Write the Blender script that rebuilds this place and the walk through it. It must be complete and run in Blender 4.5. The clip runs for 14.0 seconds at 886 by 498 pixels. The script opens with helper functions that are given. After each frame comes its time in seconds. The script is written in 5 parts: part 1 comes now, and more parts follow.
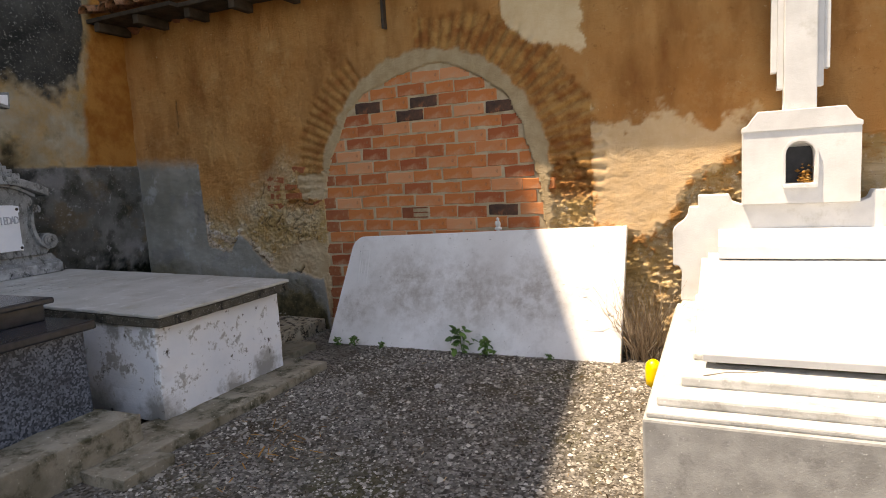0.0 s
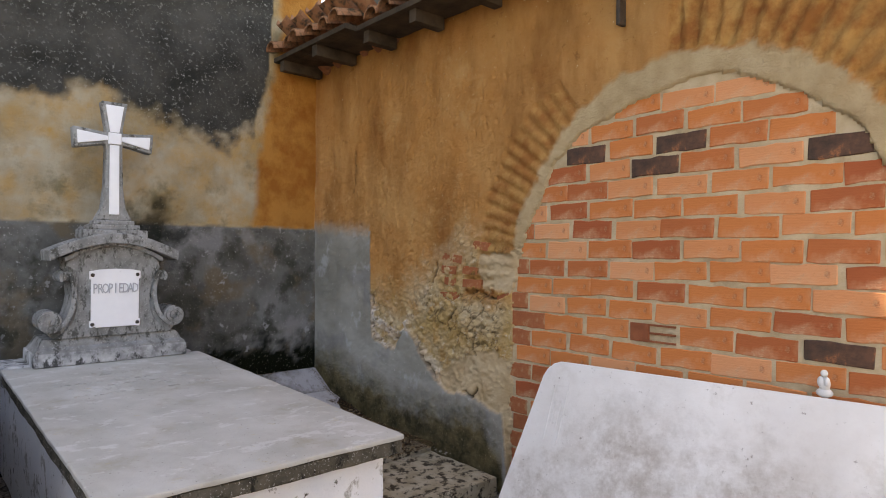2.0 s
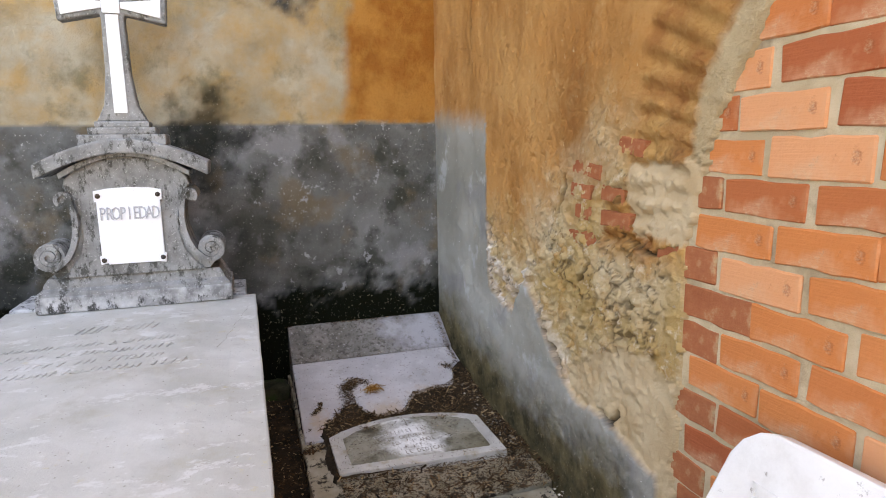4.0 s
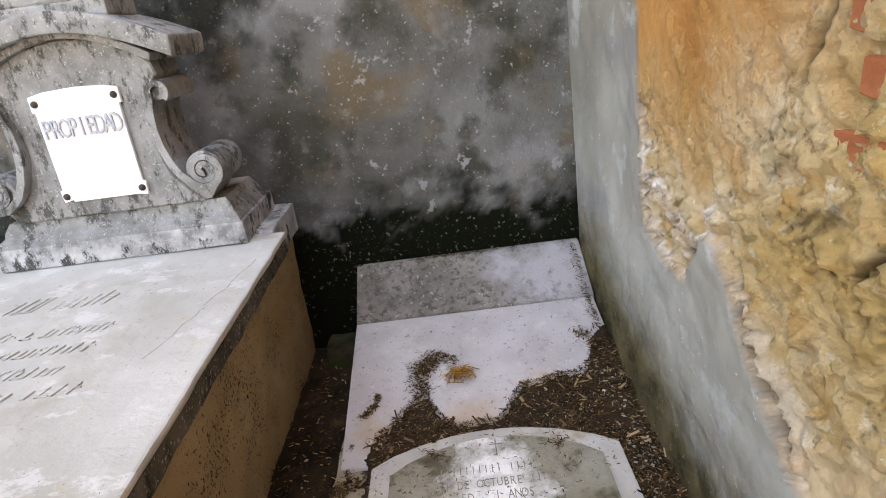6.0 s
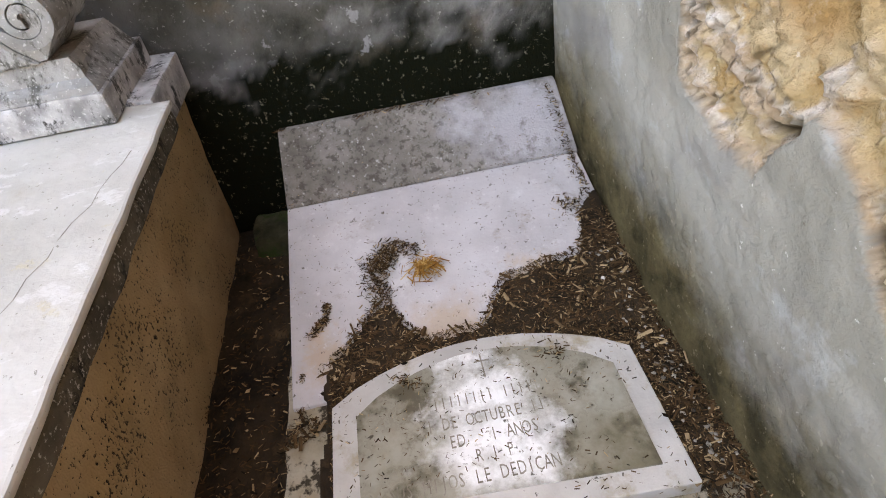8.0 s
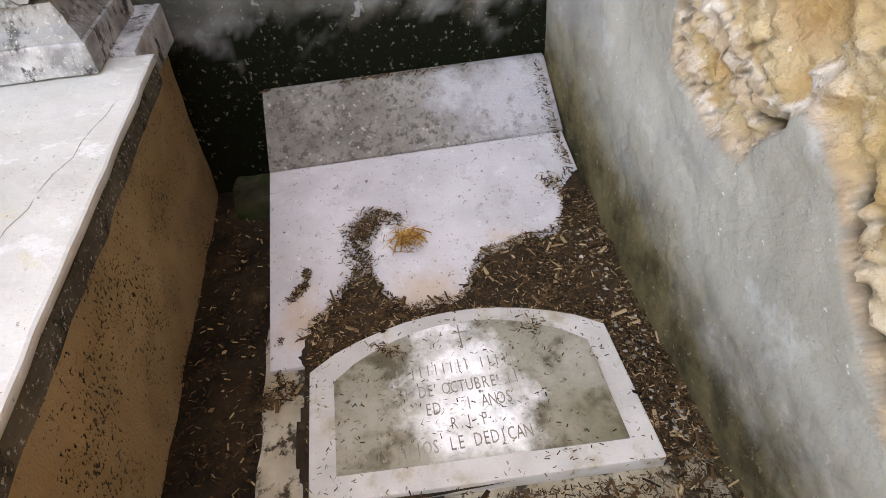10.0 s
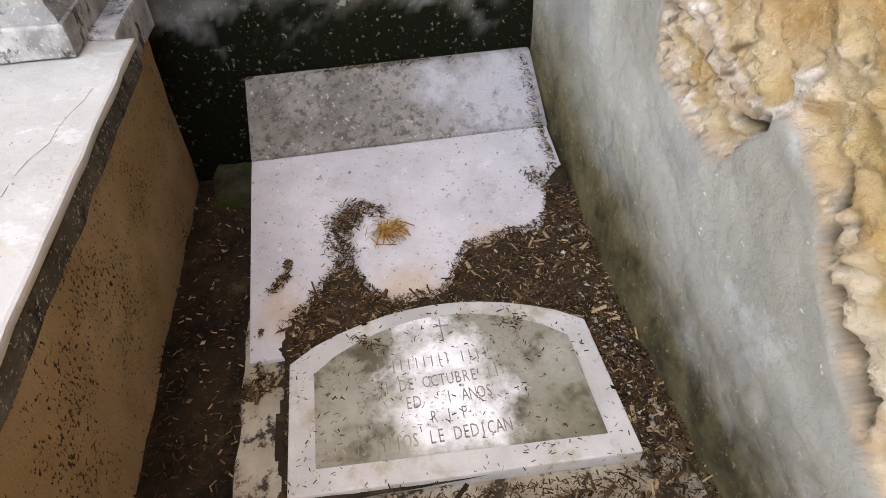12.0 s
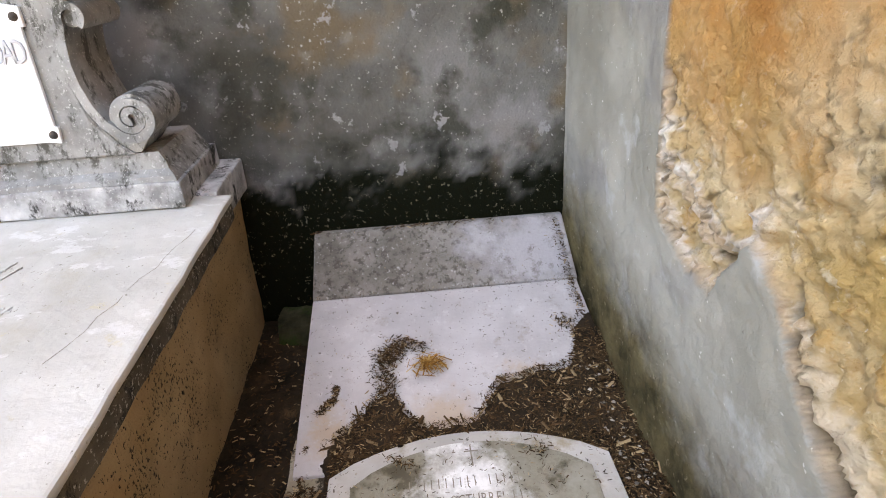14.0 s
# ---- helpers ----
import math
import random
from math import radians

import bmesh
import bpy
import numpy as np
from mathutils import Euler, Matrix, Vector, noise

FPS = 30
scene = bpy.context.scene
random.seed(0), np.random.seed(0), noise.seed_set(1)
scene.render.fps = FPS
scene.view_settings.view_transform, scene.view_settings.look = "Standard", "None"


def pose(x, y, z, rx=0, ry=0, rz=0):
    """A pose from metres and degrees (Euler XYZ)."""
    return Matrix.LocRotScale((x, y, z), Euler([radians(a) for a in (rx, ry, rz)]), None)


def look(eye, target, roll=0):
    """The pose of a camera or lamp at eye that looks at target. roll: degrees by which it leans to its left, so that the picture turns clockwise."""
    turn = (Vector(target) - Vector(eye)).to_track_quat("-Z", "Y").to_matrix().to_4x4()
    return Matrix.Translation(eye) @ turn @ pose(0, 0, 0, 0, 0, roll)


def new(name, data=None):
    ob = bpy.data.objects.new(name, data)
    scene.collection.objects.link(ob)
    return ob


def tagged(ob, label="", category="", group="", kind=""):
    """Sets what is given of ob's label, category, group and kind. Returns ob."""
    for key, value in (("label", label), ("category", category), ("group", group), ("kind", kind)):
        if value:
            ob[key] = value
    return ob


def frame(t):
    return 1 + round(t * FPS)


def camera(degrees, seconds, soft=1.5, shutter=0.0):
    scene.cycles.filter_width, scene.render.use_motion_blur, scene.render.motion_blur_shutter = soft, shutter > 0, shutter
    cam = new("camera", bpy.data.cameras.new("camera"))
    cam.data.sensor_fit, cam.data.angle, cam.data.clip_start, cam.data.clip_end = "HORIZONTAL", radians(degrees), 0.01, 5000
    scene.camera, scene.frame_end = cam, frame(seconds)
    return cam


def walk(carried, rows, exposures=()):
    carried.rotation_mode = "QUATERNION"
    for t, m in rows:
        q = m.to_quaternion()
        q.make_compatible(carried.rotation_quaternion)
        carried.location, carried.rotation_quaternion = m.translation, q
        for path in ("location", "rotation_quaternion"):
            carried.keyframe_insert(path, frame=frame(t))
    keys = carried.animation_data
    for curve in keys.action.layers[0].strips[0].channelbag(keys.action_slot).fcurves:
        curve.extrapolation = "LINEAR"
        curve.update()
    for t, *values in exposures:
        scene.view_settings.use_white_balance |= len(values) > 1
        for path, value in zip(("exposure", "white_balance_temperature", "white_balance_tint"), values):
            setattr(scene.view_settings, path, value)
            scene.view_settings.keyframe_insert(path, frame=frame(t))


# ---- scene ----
cam = camera(71.5, 14.0, soft=1.0)
PATH = [
    (0, (-0.446, -0.762, 1.446), (-1.266, 1.046, 1.203), -3.3),
    (0.5, (-0.646, -0.367, 1.381), (-1.357, 1.496, 1.228), -2.3),
    (1, (-0.807, 0.175, 1.481), (-1.682, 1.963, 1.291), -2.5),
    (1.4, (-0.959, 0.677, 1.529), (-2.159, 2.278, 1.517), -3.4),
    (1.5, (-0.98, 0.791, 1.535), (-2.242, 2.341, 1.48), -3.7),
    (2, (-1.287, 1.281, 1.527), (-2.786, 2.605, 1.534), 0.4),
    (2.5, (-1.506, 1.845, 1.544), (-3.023, 3.148, 1.543), -2.6),
    (3, (-1.795, 2.288, 1.586), (-3.508, 3.314, 1.47), -0.8),
    (3.2, (-1.904, 2.448, 1.587), (-3.662, 3.385, 1.408), -0.9),
    (5.3, (-3.269, 3.382, 1.527), (-5.19, 3.565, 1.002), -2.1),
    (5.5, (-3.389, 3.442, 1.509), (-5.291, 3.605, 0.914), -3.5),
    (6, (-3.695, 3.603, 1.463), (-5.565, 3.55, 0.757), -7.7),
    (6.5, (-3.875, 3.643, 1.458), (-5.712, 3.499, 0.679), -11.7),
    (7, (-4.098, 3.551, 1.443), (-5.854, 3.568, 0.486), -9.2),
    (7.5, (-4.221, 3.531, 1.422), (-5.817, 3.597, 0.219), -9.0),
    (8, (-4.247, 3.543, 1.411), (-5.807, 3.616, 0.162), -9.9),
    (10.3, (-4.24, 3.514, 1.424), (-5.723, 3.665, 0.091), -4.8),
    (10.5, (-4.242, 3.521, 1.425), (-5.72, 3.678, 0.087), -4.9),
    (11, (-4.243, 3.521, 1.427), (-5.714, 3.7, 0.083), -3.6),
    (11.5, (-4.243, 3.514, 1.43), (-5.719, 3.698, 0.093), -3.5),
    (12, (-4.247, 3.513, 1.427), (-5.707, 3.712, 0.075), -2.7),
    (12.5, (-4.236, 3.508, 1.431), (-5.733, 3.698, 0.118), -3.9),
    (13, (-4.228, 3.503, 1.432), (-5.718, 3.718, 0.115), -3.9),
    (13.5, (-4.172, 3.514, 1.426), (-5.773, 3.679, 0.238), -9.8),
    (14, (-3.999, 3.537, 1.45), (-5.795, 3.622, 0.574), -3.7),
]
EXPOSURES = [(0, 1.38, 8900, 15), (0.5, 0.8, 8500, 15), (1, 0.82, 8700, 15), (1.5, 1.42, 9300, 16), (2, 2.3, 9600, 17), (2.5, 2.58, 9700, 17), (3, 2.78, 9700, 17), (5.3, 3.42, 9600, 15), (7, 3.64, 11600, 16), (8, 3.74, 10500, 16), (11, 3.84, 11000, 16), (13, 3.86, 11000, 16), (14, 3.78, 10500, 16)]
walk(cam, [(t, look(eye, target, roll)) for t, eye, target, roll in PATH], EXPOSURES)

# ---- world and sun ----
TO_SUN = Vector((-0.35, -0.20, 1.0)).normalized()
world = bpy.data.worlds.new("sky")
scene.world = world
world.use_nodes = True
sky = world.node_tree.nodes.new("ShaderNodeTexSky")
sky.sky_type = "NISHITA"
sky.sun_disc = False
sky.sun_elevation = math.asin(TO_SUN.z)
sky.sun_rotation = math.atan2(TO_SUN.x, TO_SUN.y)
world.node_tree.links.new(sky.outputs[0], world.node_tree.nodes["Background"].inputs[0])
world.node_tree.nodes["Background"].inputs[1].default_value = 0.13
sun_data = bpy.data.lights.new("sun", "SUN")
sun_data.energy, sun_data.angle, sun_data.color = 4.0, radians(0.5), (1.0, 0.95, 0.87)
sun = new("sun", sun_data)
sun.matrix_world = look(TO_SUN * 30, (0, 0, 0))


# ---- materials ----
class Graph:
    """A small builder for node materials."""

    def __init__(self, name, rough=0.85, metal=0.0):
        self.mat = bpy.data.materials.new(name)
        self.mat.use_nodes = True
        self.nt = self.mat.node_tree
        self.bsdf = self.nt.nodes["Principled BSDF"]
        self.bsdf.inputs["Roughness"].default_value = rough
        self.bsdf.inputs["Metallic"].default_value = metal
        self.bsdf.inputs["Specular IOR Level"].default_value = 0.15 if rough > 0.8 else 0.5
        self.pos = self.node("ShaderNodeTexCoord").outputs["Object"]

    def node(self, kind):
        return self.nt.nodes.new(kind)

    def put(self, socket, value):
        if isinstance(value, bpy.types.NodeSocket):
            self.nt.links.new(value, socket)
        elif isinstance(value, tuple) and len(value) == 3 and socket.type == "RGBA":
            socket.default_value = (*value, 1)
        else:
            socket.default_value = value

    def noise(self, scale, detail=6, rough=0.6, stretch=None, kind="fac"):
        n = self.node("ShaderNodeTexNoise")
        n.inputs["Scale"].default_value, n.inputs["Detail"].default_value, n.inputs["Roughness"].default_value = scale, detail, rough
        src = self.pos
        if stretch:
            m = self.node("ShaderNodeMapping")
            m.inputs["Scale"].default_value = stretch
            self.put(m.inputs[0], src)
            src = m.outputs[0]
        self.put(n.inputs["Vector"], src)
        return n.outputs[0]

    def voronoi(self, scale, feature="F1", out="Distance"):
        n = self.node("ShaderNodeTexVoronoi")
        n.feature = feature
        n.inputs["Scale"].default_value = scale
        self.put(n.inputs["Vector"], self.pos)
        return n.outputs[out]

    def ramp(self, fac, lo, hi, a=0.0, b=1.0):
        n = self.node("ShaderNodeMapRange")
        n.inputs[1].default_value, n.inputs[2].default_value, n.inputs[3].default_value, n.inputs[4].default_value = lo, hi, a, b
        self.put(n.inputs[0], fac)
        return n.outputs[0]

    def math(self, op, a, b=0.0):
        n = self.node("ShaderNodeMath")
        n.operation = op
        self.put(n.inputs[0], a)
        self.put(n.inputs[1], b)
        return n.outputs[0]

    def mix(self, fac, a, b, blend="MIX"):
        n = self.node("ShaderNodeMix")
        n.data_type, n.blend_type = "RGBA", blend
        self.put(n.inputs[0], fac)
        self.put(n.inputs[6], a)
        self.put(n.inputs[7], b)
        return n.outputs[2]

    def attr(self, name):
        n = self.node("ShaderNodeAttribute")
        n.attribute_name = name
        sep = self.node("ShaderNodeSeparateColor")
        self.put(sep.inputs[0], n.outputs["Color"])
        return sep.outputs[0], sep.outputs[1], sep.outputs[2]

    def random(self):
        return self.node("ShaderNodeObjectInfo").outputs["Random"]

    def island(self):
        return self.node("ShaderNodeNewGeometry").outputs["Random Per Island"]

    def done(self, color, bump=None, strength=0.3, distance=0.01, rough=None):
        self.put(self.bsdf.inputs["Base Color"], color)
        if rough is not None:
            self.put(self.bsdf.inputs["Roughness"], rough)
        if bump is not None:
            n = self.node("ShaderNodeBump")
            n.inputs["Strength"].default_value, n.inputs["Distance"].default_value = strength, distance
            self.put(n.inputs["Height"], bump)
            self.put(self.bsdf.inputs["Normal"], n.outputs[0])
        return self.mat


def simple(name, a, b, scale=8, fine=60, rough=0.85, strength=0.3, dirt=None, dirt_lo=0.55, dirt_hi=0.7, dirt_scale=5, speck=None, metal=0.0):
    """Two tones, a fine relief, stains and specks."""
    g = Graph(name, rough, metal)
    c = g.mix(g.ramp(g.noise(scale), 0.35, 0.65), a, b)
    if dirt:
        c = g.mix(g.ramp(g.noise(dirt_scale, 10, 0.7), dirt_lo, dirt_hi), c, dirt)
    if speck:
        c = g.mix(g.ramp(g.noise(fine * 0.8, 4, 0.6), 0.66, 0.70), c, speck)
    return g.done(c, g.noise(fine, 8, 0.7), strength, 0.006)


def spot(g, at, lo, hi):
    """1 at a place, falling to 0, with a ragged rim."""
    n = g.node("ShaderNodeVectorMath")
    n.operation = "DISTANCE"
    g.put(n.inputs[0], g.pos)
    n.inputs[1].default_value = at
    return g.ramp(g.math("ADD", n.outputs["Value"], g.ramp(g.noise(12, 8, 0.65), 0.3, 0.7, -0.07, 0.07)), lo, hi, 1.0, 0.0)


def north_wall_material():
    g = Graph("old_plaster", 0.95)
    g.bsdf.inputs["Specular IOR Level"].default_value = 0.08
    dado, rubble, ring = g.attr("zone_a")
    mortar, pale, dark_zone = g.attr("zone_b")
    crack, white, cream = g.attr("zone_c")
    big, mid, fine = g.noise(1.6, 8, 0.65), g.noise(7, 8, 0.65), g.noise(45, 8, 0.7)
    drip = g.noise(1.6, 6, 0.6, (2, 2, 0.7))
    # ochre limewash
    c = g.mix(g.ramp(big, 0.35, 0.65), (0.46, 0.205, 0.065), (0.54, 0.285, 0.11))
    c = g.mix(g.ramp(drip, 0.45, 0.7, 0, 0.75), c, (0.24, 0.09, 0.025))
    c = g.mix(g.ramp(g.noise(3.5, 9, 0.7), 0.56, 0.68, 0, 0.6), c, (0.54, 0.31, 0.13))
    c = g.mix(g.ramp(g.noise(11, 9, 0.75), 0.60, 0.68, 0, 0.55), c, (0.20, 0.08, 0.025))
    c = g.mix(g.ramp(g.noise(32, 6, 0.7), 0.66, 0.70, 0, 0.8), c, (0.68, 0.52, 0.32))
    # bare earth render and stones
    stone = g.mix(g.ramp(g.noise(2.4, 6, 0.6), 0.40, 0.60), (0.45, 0.295, 0.125), (0.55, 0.42, 0.265))
    stone = g.mix(g.ramp(g.noise(6, 8, 0.7), 0.52, 0.64, 0, 0.75), stone, (0.43, 0.225, 0.07))
    stone = g.mix(g.ramp(g.noise(14, 8, 0.72), 0.56, 0.64, 0, 0.7), stone, (0.65, 0.55, 0.42))
    stone = g.mix(g.ramp(g.noise(48, 5, 0.65), 0.65, 0.70, 0, 0.75), stone, (0.76, 0.69, 0.58))
    stone = g.mix(g.ramp(g.noise(24, 8, 0.75), 0.60, 0.66, 0, 0.8), stone, (0.27, 0.145, 0.055))
    c = g.mix(rubble, c, stone)
    vous = g.mix(g.ramp(mid, 0.4, 0.62), (0.32, 0.125, 0.04), (0.50, 0.27, 0.095))
    c = g.mix(ring, c, vous)
    c = g.mix(mortar, c, g.mix(g.ramp(mid, 0.35, 0.65), (0.42, 0.30, 0.17), (0.52, 0.40, 0.25)))
    c = g.mix(pale, c, g.mix(g.ramp(mid, 0.35, 0.65), (0.66, 0.48, 0.28), (0.72, 0.56, 0.36)))
    smooth = g.mix(g.ramp(g.noise(5, 7, 0.6), 0.35, 0.65), (0.43, 0.30, 0.17), (0.52, 0.40, 0.26))
    c = g.mix(cream, c, g.mix(g.ramp(g.noise(20, 8, 0.7), 0.60, 0.68, 0, 0.6), smooth, (0.40, 0.26, 0.13)))
    chalk = g.mix(g.ramp(g.noise(9, 7, 0.65), 0.42, 0.58), (0.52, 0.39, 0.28), (0.74, 0.68, 0.63))
    c = g.mix(white, c, g.mix(g.ramp(fine, 0.60, 0.68, 0, 0.7), chalk, (0.36, 0.26, 0.18)))
    # smooth grey cement with damp clouds
    grey = g.mix(g.ramp(g.noise(1.9, 5, 0.5), 0.36, 0.62), (0.225, 0.215, 0.185), (0.335, 0.325, 0.295))
    grey = g.mix(g.ramp(g.noise(3.4, 4, 0.5), 0.54, 0.66, 0, 0.6), grey, (0.20, 0.195, 0.20))
    grey = g.mix(g.ramp(g.noise(5.5, 7, 0.6), 0.58, 0.66, 0, 0.5), grey, (0.44, 0.45, 0.46))
    grey = g.mix(g.ramp(g.noise(60, 4, 0.6), 0.68, 0.72, 0, 0.7), grey, (0.68, 0.66, 0.62))
    grey = g.mix(g.ramp(g.noise(28, 6, 0.7), 0.66, 0.70, 0, 0.6), grey, (0.14, 0.12, 0.09))
    c = g.mix(dado, c, grey)
    # dark olive-brown towards the foot of the wall
    olive_brown = g.mix(g.ramp(g.noise(6, 8, 0.65), 0.38, 0.62), (0.04, 0.032, 0.012), (0.15, 0.12, 0.058))
    olive_brown = g.mix(g.ramp(g.noise(52, 5, 0.65), 0.62, 0.68, 0, 0.7), olive_brown, (0.30, 0.25, 0.17))
    c = g.mix(dark_zone, c, olive_brown)
    c = g.mix(g.math("MULTIPLY", crack, 0.9), c, (0.05, 0.032, 0.018))
    height = g.math("ADD", g.noise(95, 6, 0.65), g.math("MULTIPLY", g.noise(30, 9, 0.7), 1.6))
    height = g.math("MULTIPLY", height, g.math("MAXIMUM", g.ramp(dado, 0.0, 1.0, 1.0, 0.30), dark_zone))
    height = g.math("MULTIPLY", height, g.ramp(pale, 0.0, 0.7, 1.0, 0.35))
    height = g.math("MULTIPLY", height, g.ramp(cream, 0.0, 1.0, 1.0, 0.35))
    return g.done(c, height, 0.75, 0.014)


def west_wall_material():
    g = Graph("mouldy_plaster", 0.95)
    g.bsdf.inputs["Specular IOR Level"].default_value = 0.04
    dado, mould, orange = g.attr("zone_a")
    tan, dark_zone, _ = g.attr("zone_b")
    mid, fine, blot = g.noise(5, 8, 0.65), g.noise(50, 8, 0.7), g.noise(2.2, 9, 0.62)
    c = g.mix(g.ramp(blot, 0.4, 0.6), (0.30, 0.24, 0.155), (0.44, 0.39, 0.30))
    c = g.mix(g.math("MULTIPLY", tan, g.ramp(mid, 0.3, 0.75)), c, (0.46, 0.27, 0.09))
    c = g.mix(g.ramp(g.noise(3.1, 9, 0.65), 0.55, 0.68, 0, 0.75), c, (0.17, 0.15, 0.09))
    c = g.mix(orange, c, g.mix(g.ramp(mid, 0.4, 0.6), (0.34, 0.13, 0.03), (0.46, 0.21, 0.055)))
    black = g.mix(g.ramp(g.noise(38, 6, 0.7), 0.56, 0.66), (0.03, 0.03, 0.027), (0.30, 0.30, 0.29))
    c = g.mix(mould, c, g.mix(g.ramp(blot, 0.35, 0.65), black, (0.085, 0.082, 0.075)))
    grey = g.mix(g.ramp(g.noise(2.0, 6, 0.55), 0.38, 0.62), (0.075, 0.073, 0.062), (0.20, 0.20, 0.195))
    grey = g.mix(g.ramp(g.noise(3.0, 5, 0.5), 0.54, 0.64, 0, 0.7), grey, (0.17, 0.125, 0.075))
    grey = g.mix(g.ramp(g.noise(2.7, 8, 0.55), 0.54, 0.62, 0, 0.65), grey, (0.275, 0.27, 0.275))
    grey = g.mix(g.ramp(g.noise(3.9, 8, 0.6), 0.54, 0.66, 0, 0.8), grey, (0.045, 0.046, 0.034))
    grey = g.mix(g.ramp(g.noise(6.5, 9, 0.66), 0.62, 0.64, 0, 0.8), grey, (0.33, 0.33, 0.34))
    grey = g.mix(g.ramp(g.noise(70, 4), 0.64, 0.68, 0, 0.75), grey, (0.42, 0.42, 0.40))
    c = g.mix(dado, c, grey)
    # near-black with pale specks, by the zone mask
    c = g.mix(dark_zone, c, g.mix(g.ramp(fine, 0.60, 0.66), (0.008, 0.009, 0.005), (0.16, 0.16, 0.13)))
    return g.done(c, g.math("ADD", g.math("MULTIPLY", fine, 0.5), g.noise(14, 10, 0.7)), 0.9, 0.02)


def brick_material():
    g = Graph("hollow_brick", 0.88)
    r = g.random()
    c = g.mix(g.ramp(r, 0.0, 0.35), (0.35, 0.09, 0.038), (0.56, 0.185, 0.062))
    c = g.mix(g.ramp(r, 0.55, 1.0), c, (0.66, 0.30, 0.15))
    c = g.mix(g.ramp(g.noise(9, 9, 0.75), 0.56, 0.66, 0, 0.8), c, (0.54, 0.40, 0.26))
    c = g.mix(g.ramp(g.noise(3, 5, 0.6), 0.5, 0.7, 0, 0.5), c, (0.64, 0.36, 0.22))
    c = g.mix(g.ramp(g.noise(6), 0.5, 0.75, 0, 0.55), c, (0.60, 0.36, 0.22))
    c = g.mix(g.ramp(g.noise(17, 9, 0.75), 0.58, 0.68, 0, 0.7), c, (0.27, 0.075, 0.03))
    scratch = g.noise(8, 4, 0.6, (0.6, 1, 14))
    return g.done(c, g.math("ADD", scratch, g.noise(70, 5)), 0.45, 0.006)


def marble_slab_material():
    g = Graph("weathered_white_marble", 0.6)
    c = g.mix(g.ramp(g.noise(2.2, 8), 0.35, 0.65), (0.66, 0.64, 0.62), (0.80, 0.79, 0.78))
    c = g.mix(g.ramp(g.noise(4, 9, 0.7), 0.52, 0.68, 0, 0.5), c, (0.46, 0.43, 0.39))
    for at, size in (((-2.9, 3.9, 0.48), 0.45), ((-2.3, 3.9, 0.45), 0.4), ((-1.8, 3.9, 0.45), 0.35), ((-3.4, 3.82, 0.3), 0.22)):
        grime = g.math("MULTIPLY", spot(g, at, size * 0.3, size), g.ramp(g.noise(11, 9, 0.72), 0.40, 0.60, 0.15, 0.75))
        c = g.mix(grime, c, (0.36, 0.31, 0.265))
    c = g.mix(g.ramp(g.noise(34, 8, 0.7), 0.63, 0.68, 0, 0.75), c, (0.24, 0.215, 0.19))
    return g.done(c, g.noise(60, 8, 0.7), 0.35, 0.006)


def lichen_stone(name, base, light, dark):
    g = Graph(name, 0.9)
    c = g.mix(g.ramp(g.noise(9, 8), 0.35, 0.65), base, light)
    c = g.mix(g.ramp(g.noise(14, 10, 0.75, (1, 1, 0.55)), 0.52, 0.59, 0, 0.9), c, dark)
    c = g.mix(g.ramp(g.noise(110, 4), 0.6, 0.66, 0, 0.6), c, (0.55, 0.55, 0.53))
    return g.done(c, g.noise(80, 8, 0.7), 0.55, 0.006)


def tomb_top_material():
    g = Graph("smooth_beige_cement", 0.7)
    c = g.mix(g.ramp(g.noise(2.5, 6), 0.35, 0.65), (0.375, 0.365, 0.33), (0.49, 0.48, 0.45))
    c = g.mix(g.ramp(g.noise(4, 7, 0.6), 0.55, 0.75), c, (0.33, 0.30, 0.24))
    scrape = g.noise(9, 10, 0.72, (1.0, 0.55, 1))
    c = g.mix(g.ramp(scrape, 0.56, 0.60, 0, 0.6), c, (0.58, 0.575, 0.56))
    c = g.mix(g.ramp(g.noise(13, 9, 0.7), 0.62, 0.67, 0, 0.5), c, (0.46, 0.40, 0.25))
    c = g.mix(g.ramp(g.noise(70, 5, 0.65), 0.65, 0.68, 0, 0.75), c, (0.14, 0.125, 0.10))
    return g.done(c, g.math("ADD", scrape, g.math("MULTIPLY", g.noise(80, 6, 0.7), 0.4)), 0.5, 0.006)


def granite_material():
    g = Graph("dark_speckled_granite", 0.35)
    v = g.voronoi(95, "F1", "Color")
    sep = g.node("ShaderNodeSeparateColor")
    g.put(sep.inputs[0], v)
    c = g.mix(g.ramp(sep.outputs[0], 0.3, 0.9), (0.02, 0.027, 0.04), (0.17, 0.20, 0.25))
    c = g.mix(g.ramp(g.noise(5, 5), 0.45, 0.7, 0, 0.5), c, (0.03, 0.035, 0.045))
    return g.done(c, g.voronoi(95), 0.25, 0.004)


